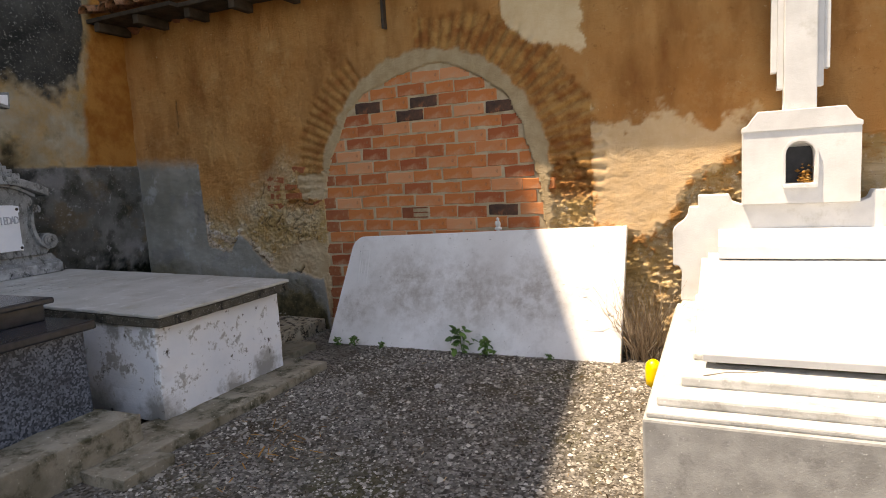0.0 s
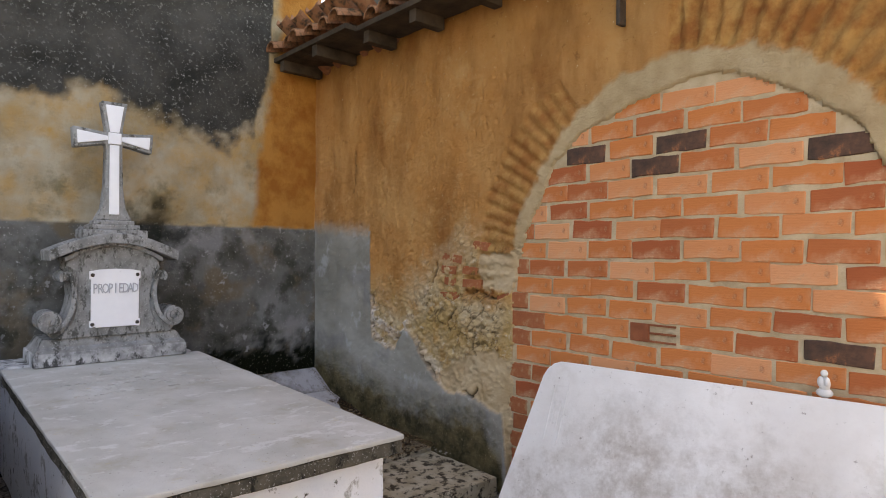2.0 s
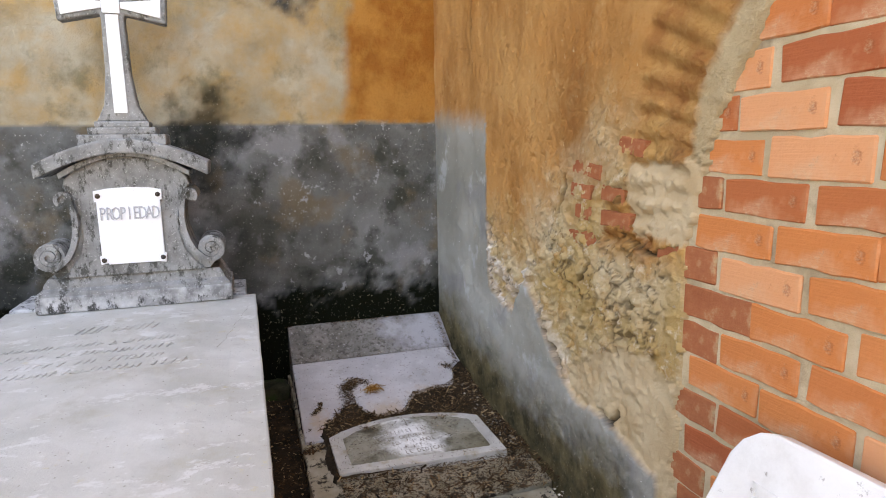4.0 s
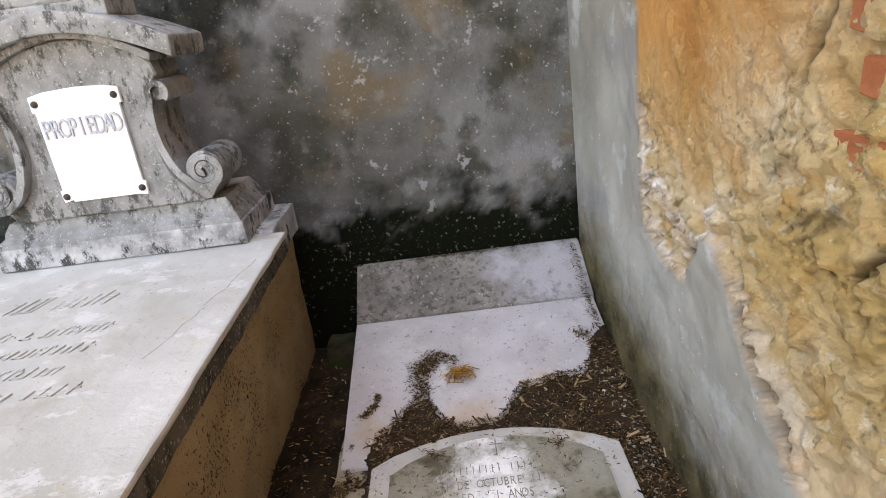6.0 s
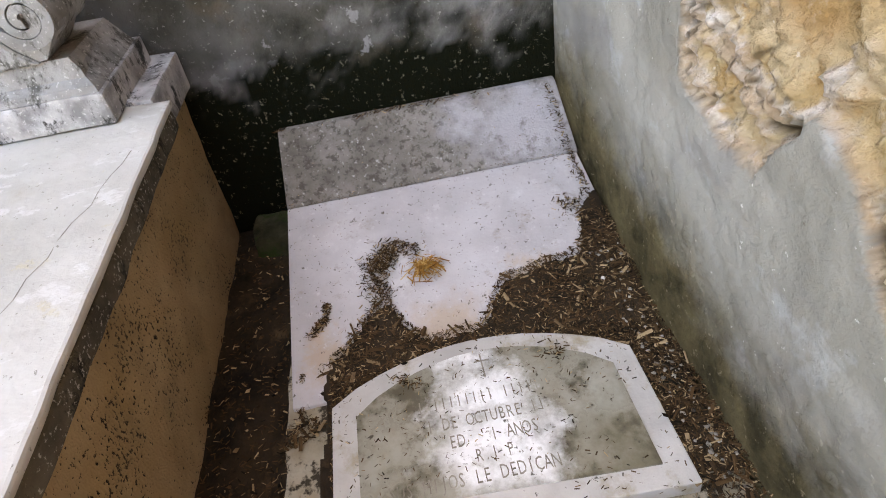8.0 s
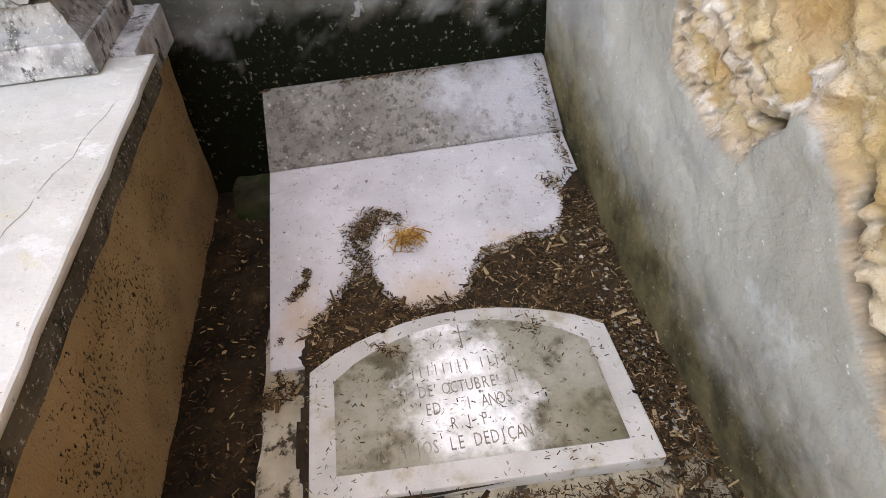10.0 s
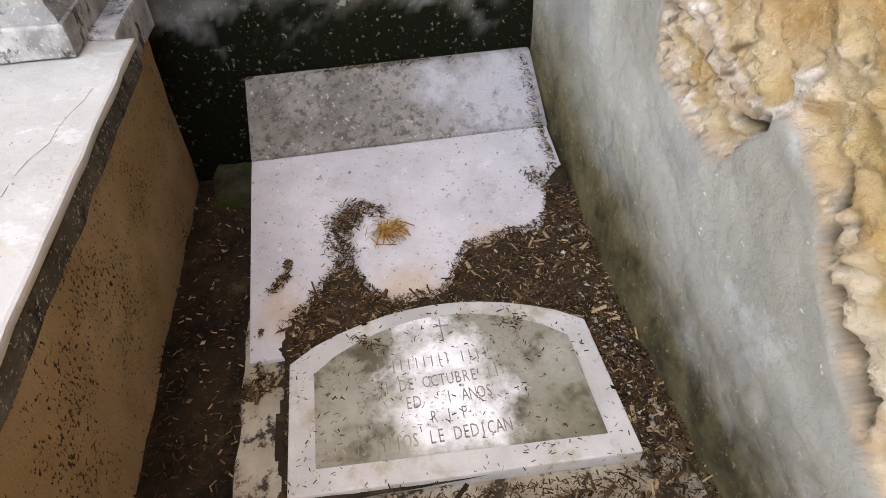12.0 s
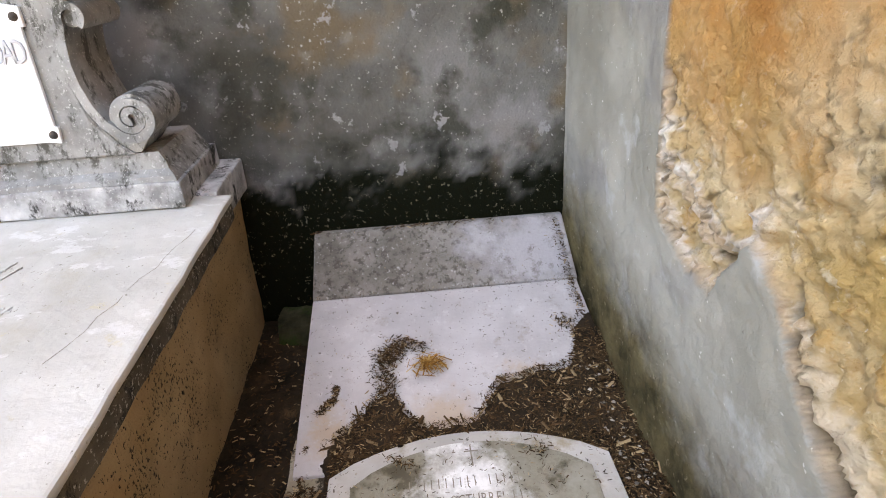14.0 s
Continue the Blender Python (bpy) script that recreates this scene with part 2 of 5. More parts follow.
def white_paint_material():
    g = Graph("peeling_whitewash", 0.8)
    n = g.noise(6, 10, 0.72)
    c = g.mix(g.ramp(g.noise(3), 0.35, 0.65), (0.72, 0.75, 0.80), (0.84, 0.85, 0.87))
    for at, size in (((-3.55, 1.76, 0.04), 0.20), ((-4.1, 1.78, 0.02), 0.30), ((-3.5, 2.35, 0.05), 0.14), ((-3.5, 2.7, 0.1), 0.16), ((-3.9, 1.78, 0.62), 0.10)):
        c = g.mix(g.math("MULTIPLY", spot(g, at, size * 0.4, size), 0.7), c, (0.14, 0.12, 0.085))
    c = g.mix(g.ramp(n, 0.55, 0.60), c, (0.40, 0.39, 0.37))
    c = g.mix(g.ramp(g.noise(11, 10, 0.75), 0.605, 0.645), c, (0.06, 0.053, 0.042))
    return g.done(c, n, 0.6, 0.012)


def render_side_material():
    g = Graph("pitted_beige_render", 0.92)
    pits = g.noise(120, 5, 0.6, (1, 1, 0.75))
    c = g.mix(g.ramp(g.noise(4), 0.35, 0.65), (0.36, 0.25, 0.135), (0.47, 0.345, 0.205))
    c = g.mix(g.ramp(g.math("ADD", pits, g.ramp(g.noise(3, 5), 0.35, 0.65, -0.10, 0.06)), 0.58, 0.61), c, (0.02, 0.016, 0.011))
    c = g.mix(g.ramp(g.noise(6, 8), 0.5, 0.66, 0, 0.4), c, (0.20, 0.15, 0.09))
    return g.done(c, pits, 0.9, 0.010)


def gravel_ground_material():
    g = Graph("gravel_ground", 0.95)
    cell = g.voronoi(55, "F1", "Color")
    sep = g.node("ShaderNodeSeparateColor")
    g.put(sep.inputs[0], cell)
    c = g.mix(sep.outputs[0], (0.05, 0.042, 0.035), (0.27, 0.25, 0.225))
    c = g.mix(g.ramp(g.noise(2.2, 8), 0.42, 0.62, 0, 0.7), c, (0.065, 0.05, 0.03))
    c = g.mix(g.ramp(g.noise(1.1, 6), 0.55, 0.7, 0, 0.5), c, (0.09, 0.09, 0.035))
    return g.done(c, g.voronoi(55), 0.9, 0.02)


def island_material(name, a, b, c3, rough=0.9):
    g = Graph(name, rough)
    r = g.island()
    c = g.mix(g.ramp(r, 0.0, 0.6), a, b)
    c = g.mix(g.ramp(r, 0.82, 1.0), c, c3)
    return g.done(c, g.noise(90, 3), 0.3, 0.003)


def grave_top_material():
    g = Graph("dirty_white_marble", 0.75)
    c = g.mix(g.ramp(g.noise(4, 8), 0.35, 0.65), (0.40, 0.375, 0.375), (0.53, 0.505, 0.51))
    c = g.mix(g.ramp(g.noise(9, 9, 0.7), 0.57, 0.66, 0, 0.5), c, (0.62, 0.60, 0.60))
    for at, size in (((-5.42, 3.58, 0.17), 0.15), ((-5.56, 3.85, 0.2), 0.09), ((-5.44, 3.24, 0.17), 0.10)):
        c = g.mix(g.math("MULTIPLY", spot(g, at, size * 0.3, size), 0.6), c, (0.45, 0.31, 0.19))
    c = g.mix(g.ramp(g.noise(13, 9, 0.72), 0.58, 0.66, 0, 0.6), c, (0.33, 0.28, 0.25))
    c = g.mix(g.ramp(g.noise(55, 6, 0.65), 0.635, 0.66, 0, 0.85), c, (0.09, 0.075, 0.06))
    c = g.mix(g.ramp(g.noise(24, 8, 0.7), 0.60, 0.68, 0, 0.5), c, (0.68, 0.66, 0.66))
    return g.done(c, g.noise(50, 8, 0.7), 0.4, 0.006)


def wedge_material():
    g = Graph("rough_speckled_marble", 0.85)
    pale_patch = g.math("MAXIMUM", spot(g, (-6.12, 4.0, 0.38), 0.10, 0.27), spot(g, (-6.2, 3.8, 0.38), 0.02, 0.14))
    c = g.mix(g.ramp(g.noise(6, 8, 0.65), 0.35, 0.65), (0.15, 0.135, 0.115), (0.29, 0.265, 0.24))
    c = g.mix(g.ramp(g.noise(38, 7, 0.7), 0.50, 0.60, 0, 0.85), c, (0.09, 0.08, 0.065))
    c = g.mix(g.ramp(g.noise(60, 6, 0.7), 0.60, 0.66, 0, 0.8), c, (0.50, 0.48, 0.455))
    c = g.mix(g.math("MULTIPLY", pale_patch, 0.85), c, g.mix(g.ramp(g.noise(16, 9, 0.7), 0.55, 0.66), (0.47, 0.45, 0.47), (0.24, 0.22, 0.21)))
    return g.done(c, g.noise(70, 8, 0.75), 0.8, 0.008)


def plate_material():
    g = Graph("worn_inscribed_marble", 0.3)
    n = g.noise(5, 9, 0.65)
    c = g.mix(g.ramp(n, 0.4, 0.62), (0.34, 0.32, 0.265), (0.17, 0.15, 0.10))
    c = g.mix(g.ramp(g.noise(10, 8, 0.65), 0.52, 0.64, 0, 0.8), c, (0.075, 0.062, 0.038))
    # the middle is worn pale, with a white glare painted into its colour
    pale_patch = g.math("MAXIMUM", spot(g, (-5.06, 3.63, 0.178), 0.05, 0.18), g.math("MAXIMUM", spot(g, (-5.18, 3.62, 0.178), 0.03, 0.15), spot(g, (-5.30, 3.60, 0.178), 0.0, 0.11)))
    c = g.mix(pale_patch, c, g.mix(g.ramp(g.noise(35, 7, 0.7), 0.58, 0.68, 0, 0.8), (0.88, 0.88, 0.87), (0.45, 0.42, 0.36)))
    c = g.mix(g.ramp(g.noise(40, 6, 0.65), 0.64, 0.67, 0, 0.9), c, (0.05, 0.04, 0.028))
    return g.done(c, g.noise(60, 6, 0.6), 0.25, 0.004, g.ramp(n, 0.35, 0.65, 0.16, 0.42))


M_NORTH, M_WEST, M_BRICK = north_wall_material(), west_wall_material(), brick_material()
M_BRICK_DARK = simple("burnt_brick", (0.055, 0.04, 0.033), (0.15, 0.075, 0.05), 14, 70, 0.9, 0.5, (0.42, 0.16, 0.07), 0.56, 0.64, 6)
M_BRICK_OLD = simple("old_red_brick", (0.30, 0.09, 0.04), (0.40, 0.14, 0.065), 12, 60, 0.95, 0.7, (0.45, 0.30, 0.17), 0.55, 0.7, 12)
M_MORTAR = simple("lime_mortar", (0.42, 0.32, 0.20), (0.54, 0.43, 0.29), 9, 70, 0.95, 0.7, (0.30, 0.22, 0.14))
M_MARBLE = marble_slab_material()
M_PAINT, M_SIDE = white_paint_material(), render_side_material()
M_TOMB_TOP = tomb_top_material()
M_TOMB_RIM = lichen_stone("black_cement_edge", (0.05, 0.045, 0.035), (0.13, 0.115, 0.09), (0.015, 0.014, 0.011))
M_STONE = lichen_stone("grey_lichen_stone", (0.19, 0.19, 0.185), (0.34, 0.34, 0.335), (0.07, 0.07, 0.062))
M_STONE_BASE = lichen_stone("black_streaked_stone", (0.20, 0.20, 0.20), (0.58, 0.58, 0.585), (0.02, 0.02, 0.018))
M_WHITE = simple("white_enamel", (0.80, 0.81, 0.85), (0.86, 0.87, 0.9), 5, 90, 0.35, 0.1, (0.55, 0.55, 0.57), 0.66, 0.72, 14)
M_WHITE_MARK = simple("grey_raised_letter", (0.36, 0.37, 0.41), (0.46, 0.47, 0.50), 20, 90, 0.5, 0.1)
M_IRON = simple("rusty_black_iron", (0.03, 0.025, 0.022), (0.07, 0.045, 0.03), 30, 90, 0.7, 0.4)
M_CONCRETE = simple("mossy_old_concrete", (0.19, 0.165, 0.12), (0.34, 0.30, 0.235), 5, 50, 0.95, 0.9, (0.075, 0.068, 0.04), 0.49, 0.62, 7, (0.50, 0.46, 0.38))
M_CONCRETE_DARK = simple("damp_concrete", (0.15, 0.135, 0.10), (0.24, 0.22, 0.17), 5, 50, 0.95, 0.7, (0.06, 0.055, 0.035), 0.5, 0.65, 5)
M_MOSS = simple("mossy_dark_stone", (0.02, 0.02, 0.010), (0.065, 0.058, 0.034), 12, 60, 0.97, 0.8, (0.03, 0.045, 0.012), 0.5, 0.6, 9)
M_GRANITE, M_GROUND = granite_material(), gravel_ground_material()
M_POLISHED = simple("polished_black_granite", (0.02, 0.022, 0.027), (0.035, 0.037, 0.043), 20, 120, 0.22, 0.05)
M_GRAVEL = island_material("loose_gravel", (0.05, 0.044, 0.036), (0.31, 0.285, 0.25), (0.60, 0.56, 0.50))
M_LITTER = island_material("dry_plant_litter", (0.009, 0.006, 0.0035), (0.085, 0.047, 0.021), (0.50, 0.36, 0.21))
M_STRAW = island_material("straw", (0.16, 0.065, 0.015), (0.40, 0.20, 0.05), (0.58, 0.42, 0.2))
M_SOIL = simple("damp_soil", (0.014, 0.010, 0.007), (0.045, 0.03, 0.018), 9, 45, 0.97, 0.9, (0.10, 0.062, 0.032), 0.58, 0.72, 7)
M_GRAVE, M_PLATE = grave_top_material(), plate_material()
M_WEDGE = wedge_material()
M_BORDER = simple("pale_grave_border", (0.42, 0.40, 0.37), (0.56, 0.54, 0.51), 6, 60, 0.7, 0.45, (0.36, 0.30, 0.21), 0.52, 0.66, 8, (0.09, 0.08, 0.07))
M_MOTTLED = simple("mottled_cement", (0.28, 0.235, 0.165), (0.42, 0.37, 0.29), 9, 60, 0.95, 0.8, (0.05, 0.04, 0.028), 0.51, 0.57, 15)
M_ETCH = simple("dark_cut_letter", (0.17, 0.15, 0.12), (0.34, 0.31, 0.26), 30, 80, 0.9, 0.2)
M_WHITE_STONE = simple("whitewashed_stone", (0.60, 0.60, 0.595), (0.72, 0.72, 0.715), 4, 60, 0.85, 0.35, (0.50, 0.49, 0.455), 0.58, 0.75, 5)
M_GREY_BASE = simple("grey_terrazzo", (0.26, 0.26, 0.25), (0.38, 0.38, 0.37), 9, 110, 0.7, 0.3, (0.18, 0.18, 0.17), 0.55, 0.7, 6, (0.55, 0.55, 0.54))
M_TERRAZZO = simple("pale_terrazzo", (0.40, 0.40, 0.385), (0.54, 0.54, 0.525), 5, 100, 0.8, 0.4, (0.30, 0.295, 0.28), 0.52, 0.66, 9, (0.70, 0.70, 0.68))
M_TILE = simple("aged_roof_tile", (0.24, 0.10, 0.055), (0.36, 0.18, 0.10), 8, 60, 0.9, 0.6, (0.05, 0.045, 0.035), 0.5, 0.62, 10)
M_WOOD = simple("black_old_timber", (0.035, 0.027, 0.02), (0.075, 0.055, 0.04), 7, 50, 0.9, 0.5)
M_TWIG = island_material("dry_twigs", (0.16, 0.11, 0.07), (0.40, 0.31, 0.22), (0.58, 0.48, 0.37))
M_LEAF = island_material("green_leaves", (0.045, 0.10, 0.02), (0.09, 0.19, 0.035), (0.14, 0.25, 0.05), 0.6)
M_YELLOW = simple("yellow_plastic", (0.85, 0.56, 0.01), (0.9, 0.64, 0.015), 8, 60, 0.35, 0.05)
M_HOLLOW = simple("brick_inside", (0.22, 0.07, 0.035), (0.30, 0.10, 0.05), 12, 60, 0.95, 0.3)


# ---- mesh helpers ----
def mesh_of(bm, name, material, smooth=False):
    bmesh.ops.recalc_face_normals(bm, faces=bm.faces)
    me = bpy.data.meshes.new(name)
    bm.to_mesh(me)
    bm.free()
    me.materials.append(material)
    if smooth:
        for p in me.polygons:
            p.use_smooth = True
    return me


def part(name, bm, material, parent, label="", smooth=False):
    ob = new(name, mesh_of(bm, name, material, smooth))
    ob.parent = parent
    if parent is not None:
        ob.matrix_parent_inverse = parent_inverse(parent)
    return tagged(ob, label)


def parent_inverse(ob):
    """Parts are built in world places; a part of a part has nothing to undo."""
    return ob.matrix_basis.inverted() if ob.parent is None else Matrix.Identity(4)


def thing(name, at, label, category, group="", kind=""):
    ob = new(name)
    ob.matrix_basis = Matrix.Translation(at)
    return tagged(ob, label, category, group, kind)


def solo(name, bm, material, label, category, kind="", smooth=False):
    return tagged(new(name, mesh_of(bm, name, material, smooth)), label, category, kind=kind)


def add_box(bm, x0, x1, y0, y1, z0, z1, bevel=0.0, segs=1):
    res = bmesh.ops.create_cube(bm, size=1.0)
    vs = res["verts"]
    for v in vs:
        v.co = Vector((x0 if v.co.x < 0 else x1, y0 if v.co.y < 0 else y1, z0 if v.co.z < 0 else z1))
    if bevel:
        es = {e for v in vs for e in v.link_edges}
        bmesh.ops.bevel(bm, geom=list(es), offset=bevel, segments=segs, affect="EDGES", profile=0.6)
    return bm


def box(x0, x1, y0, y1, z0, z1, bevel=0.006, segs=2):
    return add_box(bmesh.new(), x0, x1, y0, y1, z0, z1, bevel, segs)


def worn_box(x0, x1, y0, y1, z0, z1, step=0.05, amount=0.008, scale=9, bevel=0.01):
    """A box cut fine enough to have uneven, worn edges."""
    bm = box(x0, x1, y0, y1, z0, z1, bevel, 2)
    for axis, a, b in ((0, x0, x1), (1, y0, y1), (2, z0, z1)):
        n = int((b - a) / step)
        for i in range(1, n):
            no = Vector((axis == 0, axis == 1, axis == 2))
            co = no * (a + (b - a) * i / n)
            bmesh.ops.bisect_plane(bm, geom=bm.verts[:] + bm.edges[:] + bm.faces[:], plane_co=co, plane_no=no)
    for v in bm.verts:
        v.co += noise.noise_vector(v.co * scale) * amount
    return bm


def add_prism(bm, outline, place, depth):
    """Outline points (u, v) through place(u, v, d), from d = 0 to d = depth."""
    a = [bm.verts.new(place(u, v, 0.0)) for u, v in outline]
    b = [bm.verts.new(place(u, v, depth)) for u, v in outline]
    n = len(outline)
    bm.faces.new(a)
    bm.faces.new(b[::-1])
    for i in range(n):
        bm.faces.new((a[i], b[i], b[(i + 1) % n], a[(i + 1) % n]))
    return bm


def bevel_all(bm, offset, segs=2, angle=30):
    bmesh.ops.recalc_face_normals(bm, faces=bm.faces)
    es = [e for e in bm.edges if e.is_manifold and e.calc_face_angle(0) > radians(angle)]
    bmesh.ops.bevel(bm, geom=es, offset=offset, segments=segs, affect="EDGES", profile=0.6)
    return bm


def lettering(text, size, depth):
    """A bmesh of extruded built-in-font text in its own plane, centred."""
    cu = bpy.data.curves.new("letters", "FONT")
    cu.body, cu.size, cu.extrude, cu.align_x, cu.resolution_u = text, size, depth, "CENTER", 2
    ob = bpy.data.objects.new("letters", cu)
    me = bpy.data.meshes.new_from_object(ob)
    bm = bmesh.new()
    bm.from_mesh(me)
    bpy.data.objects.remove(ob)
    bpy.data.meshes.remove(me)
    return bm


def scatter_mesh(name, centres, sizes, material, rng, shape="stone", flat=0.6):
    """Many small loose pieces as one mesh."""
    n = len(centres)
    if shape == "stone":
        base = np.array([(1, 0, 0), (-1, 0, 0), (0, 1, 0), (0, -1, 0), (0, 0, 1), (0, 0, -1)], float)
        tris = np.array([(0, 2, 4), (2, 1, 4), (1, 3, 4), (3, 0, 4), (2, 0, 5), (1, 2, 5), (3, 1, 5), (0, 3, 5)])
        pts = base[None] * rng.uniform(0.6, 1.25, (n, 6, 1)) * sizes[:, None, None]
        pts[..., 2] *= flat
        pts[:, :2, 1] += rng.normal(0, 0.25, (n, 2)) * sizes[:, None]
    else:
        base = np.array([(-1, -1, 0), (1, -1, 0), (1, 1, 0), (-1, 1, 0), (0, 0, 1)], float)
        tris = np.array([(0, 1, 4), (1, 2, 4), (2, 3, 4), (3, 0, 4), (0, 2, 1), (0, 3, 2)])
        pts = base[None] * np.stack([sizes, sizes * rng.uniform(0.07, 0.3, n), sizes * rng.uniform(0.08, 0.25, n)], -1)[:, None]
        if shape == "straw":
            pts[..., 1:] *= 0.4
        tilt = rng.normal(0, 0.25, n)
        pts[..., 2] += pts[..., 0] * tilt[:, None]
    a = rng.uniform(0, 2 * math.pi, n)
    c, s = np.cos(a)[:, None], np.sin(a)[:, None]
    x, y = pts[..., 0] * c - pts[..., 1] * s, pts[..., 0] * s + pts[..., 1] * c
    pts = np.stack([x, y, pts[..., 2]], -1) + np.asarray(centres)[:, None]
    k = len(base)
    faces = (tris[None] + (np.arange(n) * k)[:, None, None]).reshape(-1, 3)
    me = bpy.data.meshes.new(name)
    me.from_pydata(pts.reshape(-1, 3).tolist(), [], faces.tolist())
    me.materials.append(material)
    return new(name, me)


def between(x, pts):
    return float(np.interp(x, [p[0] for p in pts], [p[1] for p in pts]))


def edge(d, w):
    """1 where d is well above zero, 0 well below."""
    return min(1.0, max(0.0, d / w + 0.5))


def fbm(u, v, scale, seed=0.0):
    return noise.fractal(Vector((u * scale, v * scale, seed)), 0.8, 2.1, 5)


def lines(*stretches):
    """Grid lines through stretches (from, to, step)."""
    out = [stretches[0][0]]
    for a, b, step in stretches:
        n = max(1, round((b - a) / step))
        out += [a + (b - a) * i / n for i in range(1, n + 1)]
    return out


def relief_wall(name, us, vs, place, zones, material, thick):
    """A wall as a fine sheet with real relief and a solid back. place(u, v, out) gives the point; zones(u, v) gives out, two
    triples of surface kinds, or None where the wall is open."""
    nu, nv = len(us) - 1, len(vs) - 1
    u0, u1, v0, v1 = us[0], us[-1], vs[0], vs[-1]
    verts, faces, za, zb, zc, keep = [], [], [], [], [], []
    for j in range(nv + 1):
        for i in range(nu + 1):
            u, v = us[i], vs[j]
            z = zones(u, v)
            keep.append(z is not None)
            out, a, b, c = z or (-0.045, (0, 0, 0), (1, 0, 0), (0, 0, 0))
            verts.append(place(u, v, out))
            za.append((*a, 1.0))
            zb.append((*b, 1.0))
            zc.append((*c, 1.0))
    w = nu + 1
    for j in range(nv):
        for i in range(nu):
            q = (j * w + i, j * w + i + 1, (j + 1) * w + i + 1, (j + 1) * w + i)
            if any(keep[k] for k in q):
                faces.append(q)
    n = len(verts)
    verts += [place(u, v, -d) for d in (0.12, thick) for u, v in ((u0, v0), (u1, v0), (u1, v1), (u0, v1))]
    za += [(0, 0, 0, 1)] * 8
    zb += [(0, 0, 0, 1)] * 8
    zc += [(0, 0, 0, 1)] * 8
    faces += [(n, n + 1, n + 2, n + 3), (n + 7, n + 6, n + 5, n + 4)]
    faces += [(n + i, n + 4 + i, n + 4 + (i + 1) % 4, n + (i + 1) % 4) for i in range(4)]
    me = bpy.data.meshes.new(name)
    me.from_pydata(verts, [], faces)
    for key, vals in (("zone_a", za), ("zone_b", zb), ("zone_c", zc)):
        layer = me.color_attributes.new(key, "FLOAT_COLOR", "POINT")
        layer.data.foreach_set("color", np.array(vals, np.float32).ravel())
    me.materials.append(material)
    for p in me.polygons[:len(faces) - 6]:
        p.use_smooth = True
    return new(name, me)


# ---- setting: ground and walls ----
WALL_Y, WEST_X = 4.15, -6.32
bm = bmesh.new()
bmesh.ops.create_grid(bm, x_segments=60, y_segments=60, size=60)
ground = tagged(new("ground", mesh_of(bm, "ground", M_GROUND)), "grey gravel and bare earth between the graves", "ground", kind="structure")

ARCH_X, ARCH_Z, ARCH_A, ARCH_B = -2.80, 1.42, 1.17, 1.05
JAMB_L, JAMB_R = -3.95, -1.72


def arch_rho(x, z):
    return math.hypot((x - ARCH_X) / ARCH_A, (z - ARCH_Z) / ARCH_B)


FILL_L = [(0.0, -3.91), (1.0, -3.89), (1.3, -3.88), (1.62, -3.79), (2.03, -3.58), (2.2, -3.37), (2.32, -3.02), (2.39, -2.68)]
FILL_R = [(0.0, -1.73), (1.03, -1.75), (1.32, -1.79), (1.61, -1.86), (1.8, -1.92), (2.02, -2.01), (2.2, -2.22), (2.36, -2.51), (2.39, -2.66)]


def in_opening(x, z):
    """The part of the arch that the brick filling shows."""
    wob = 0.022 * fbm(x, z, 7, 3) + 0.012 * fbm(x, z, 21, 8)
    return z < 2.39 and between(z, FILL_L) + wob < x < between(z, FILL_R) + wob


DADO_TOP = [(-6.4, 1.75), (-5.43, 1.70), (-5.405, 1.12), (-5.395, 0.83), (-5.2, 0.765), (-5.09, 0.765), (-4.97, 0.93), (-4.9, 0.90), (-4.84, 0.85), (-4.80, 0.78), (-4.72, 0.71), (-4.62, 0.63), (-4.5, 0.56), (-4.25, 0.56), (-3.96, 0.49), (-3.9, 0.0)]
RUBBLE_L = [(-5.6, 1.10), (-5.42, 1.20), (-5.2, 1.24), (-4.9, 1.32), (-4.6, 1.5), (-4.3, 1.68), (-4.0, 1.66), (-3.9, 1.5)]
RUBBLE_R = [(-1.8, 1.46), (-1.5, 1.52), (-1.38, 1.42), (-1.34, 0.98), (-0.93, 0.88), (-0.8, 1.02), (-0.61, 1.33), (-0.31, 1.47), (0.5, 1.55), (1.0, 0.9), (4, 0.7)]
MORTAR_R = [(0.0, 0.955), (0.3, 0.955), (0.65, 0.99), (1.3, 1.05), (1.9, 1.03), (2.4, 0.945), (2.85, 0.92), (3.2, 0.92)]
RING_R = [(0.0, 1.32), (0.6, 1.30), (1.0, 1.37), (1.5, 1.30), (2.0, 1.20), (3.2, 1.18)]
CRACKS = [[(-4.41, 1.14), (-4.445, 1.085), (-4.493, 1.034), (-4.475, 0.97)], [(-4.845, 0.91), (-4.83, 0.87), (-4.813, 0.82)], [(-5.395, 1.17), (-5.385, 1.10), (-5.37, 1.04), (-5.39, 0.93)], [(-4.32, 0.58), (-4.25, 0.55), (-4.20, 0.61)], [(-4.78, 0.77), (-4.70, 0.70), (-4.62, 0.62)], [(-4.855, 1.15), (-4.851, 1.12)], [(-4.16, 1.25), (-4.05, 1.22), (-3.93, 1.26)], [(-5.0, 0.905), (-5.04, 0.86), (-5.10, 0.85)], [(-4.6, 1.45), (-4.62, 1.36), (-4.66, 1.30)], [(-4.2, 0.98), (-4.24, 0.90), (-4.21, 0.84)], [(-5.66, 2.35), (-5.65, 2.16), (-5.68, 2.02)]]


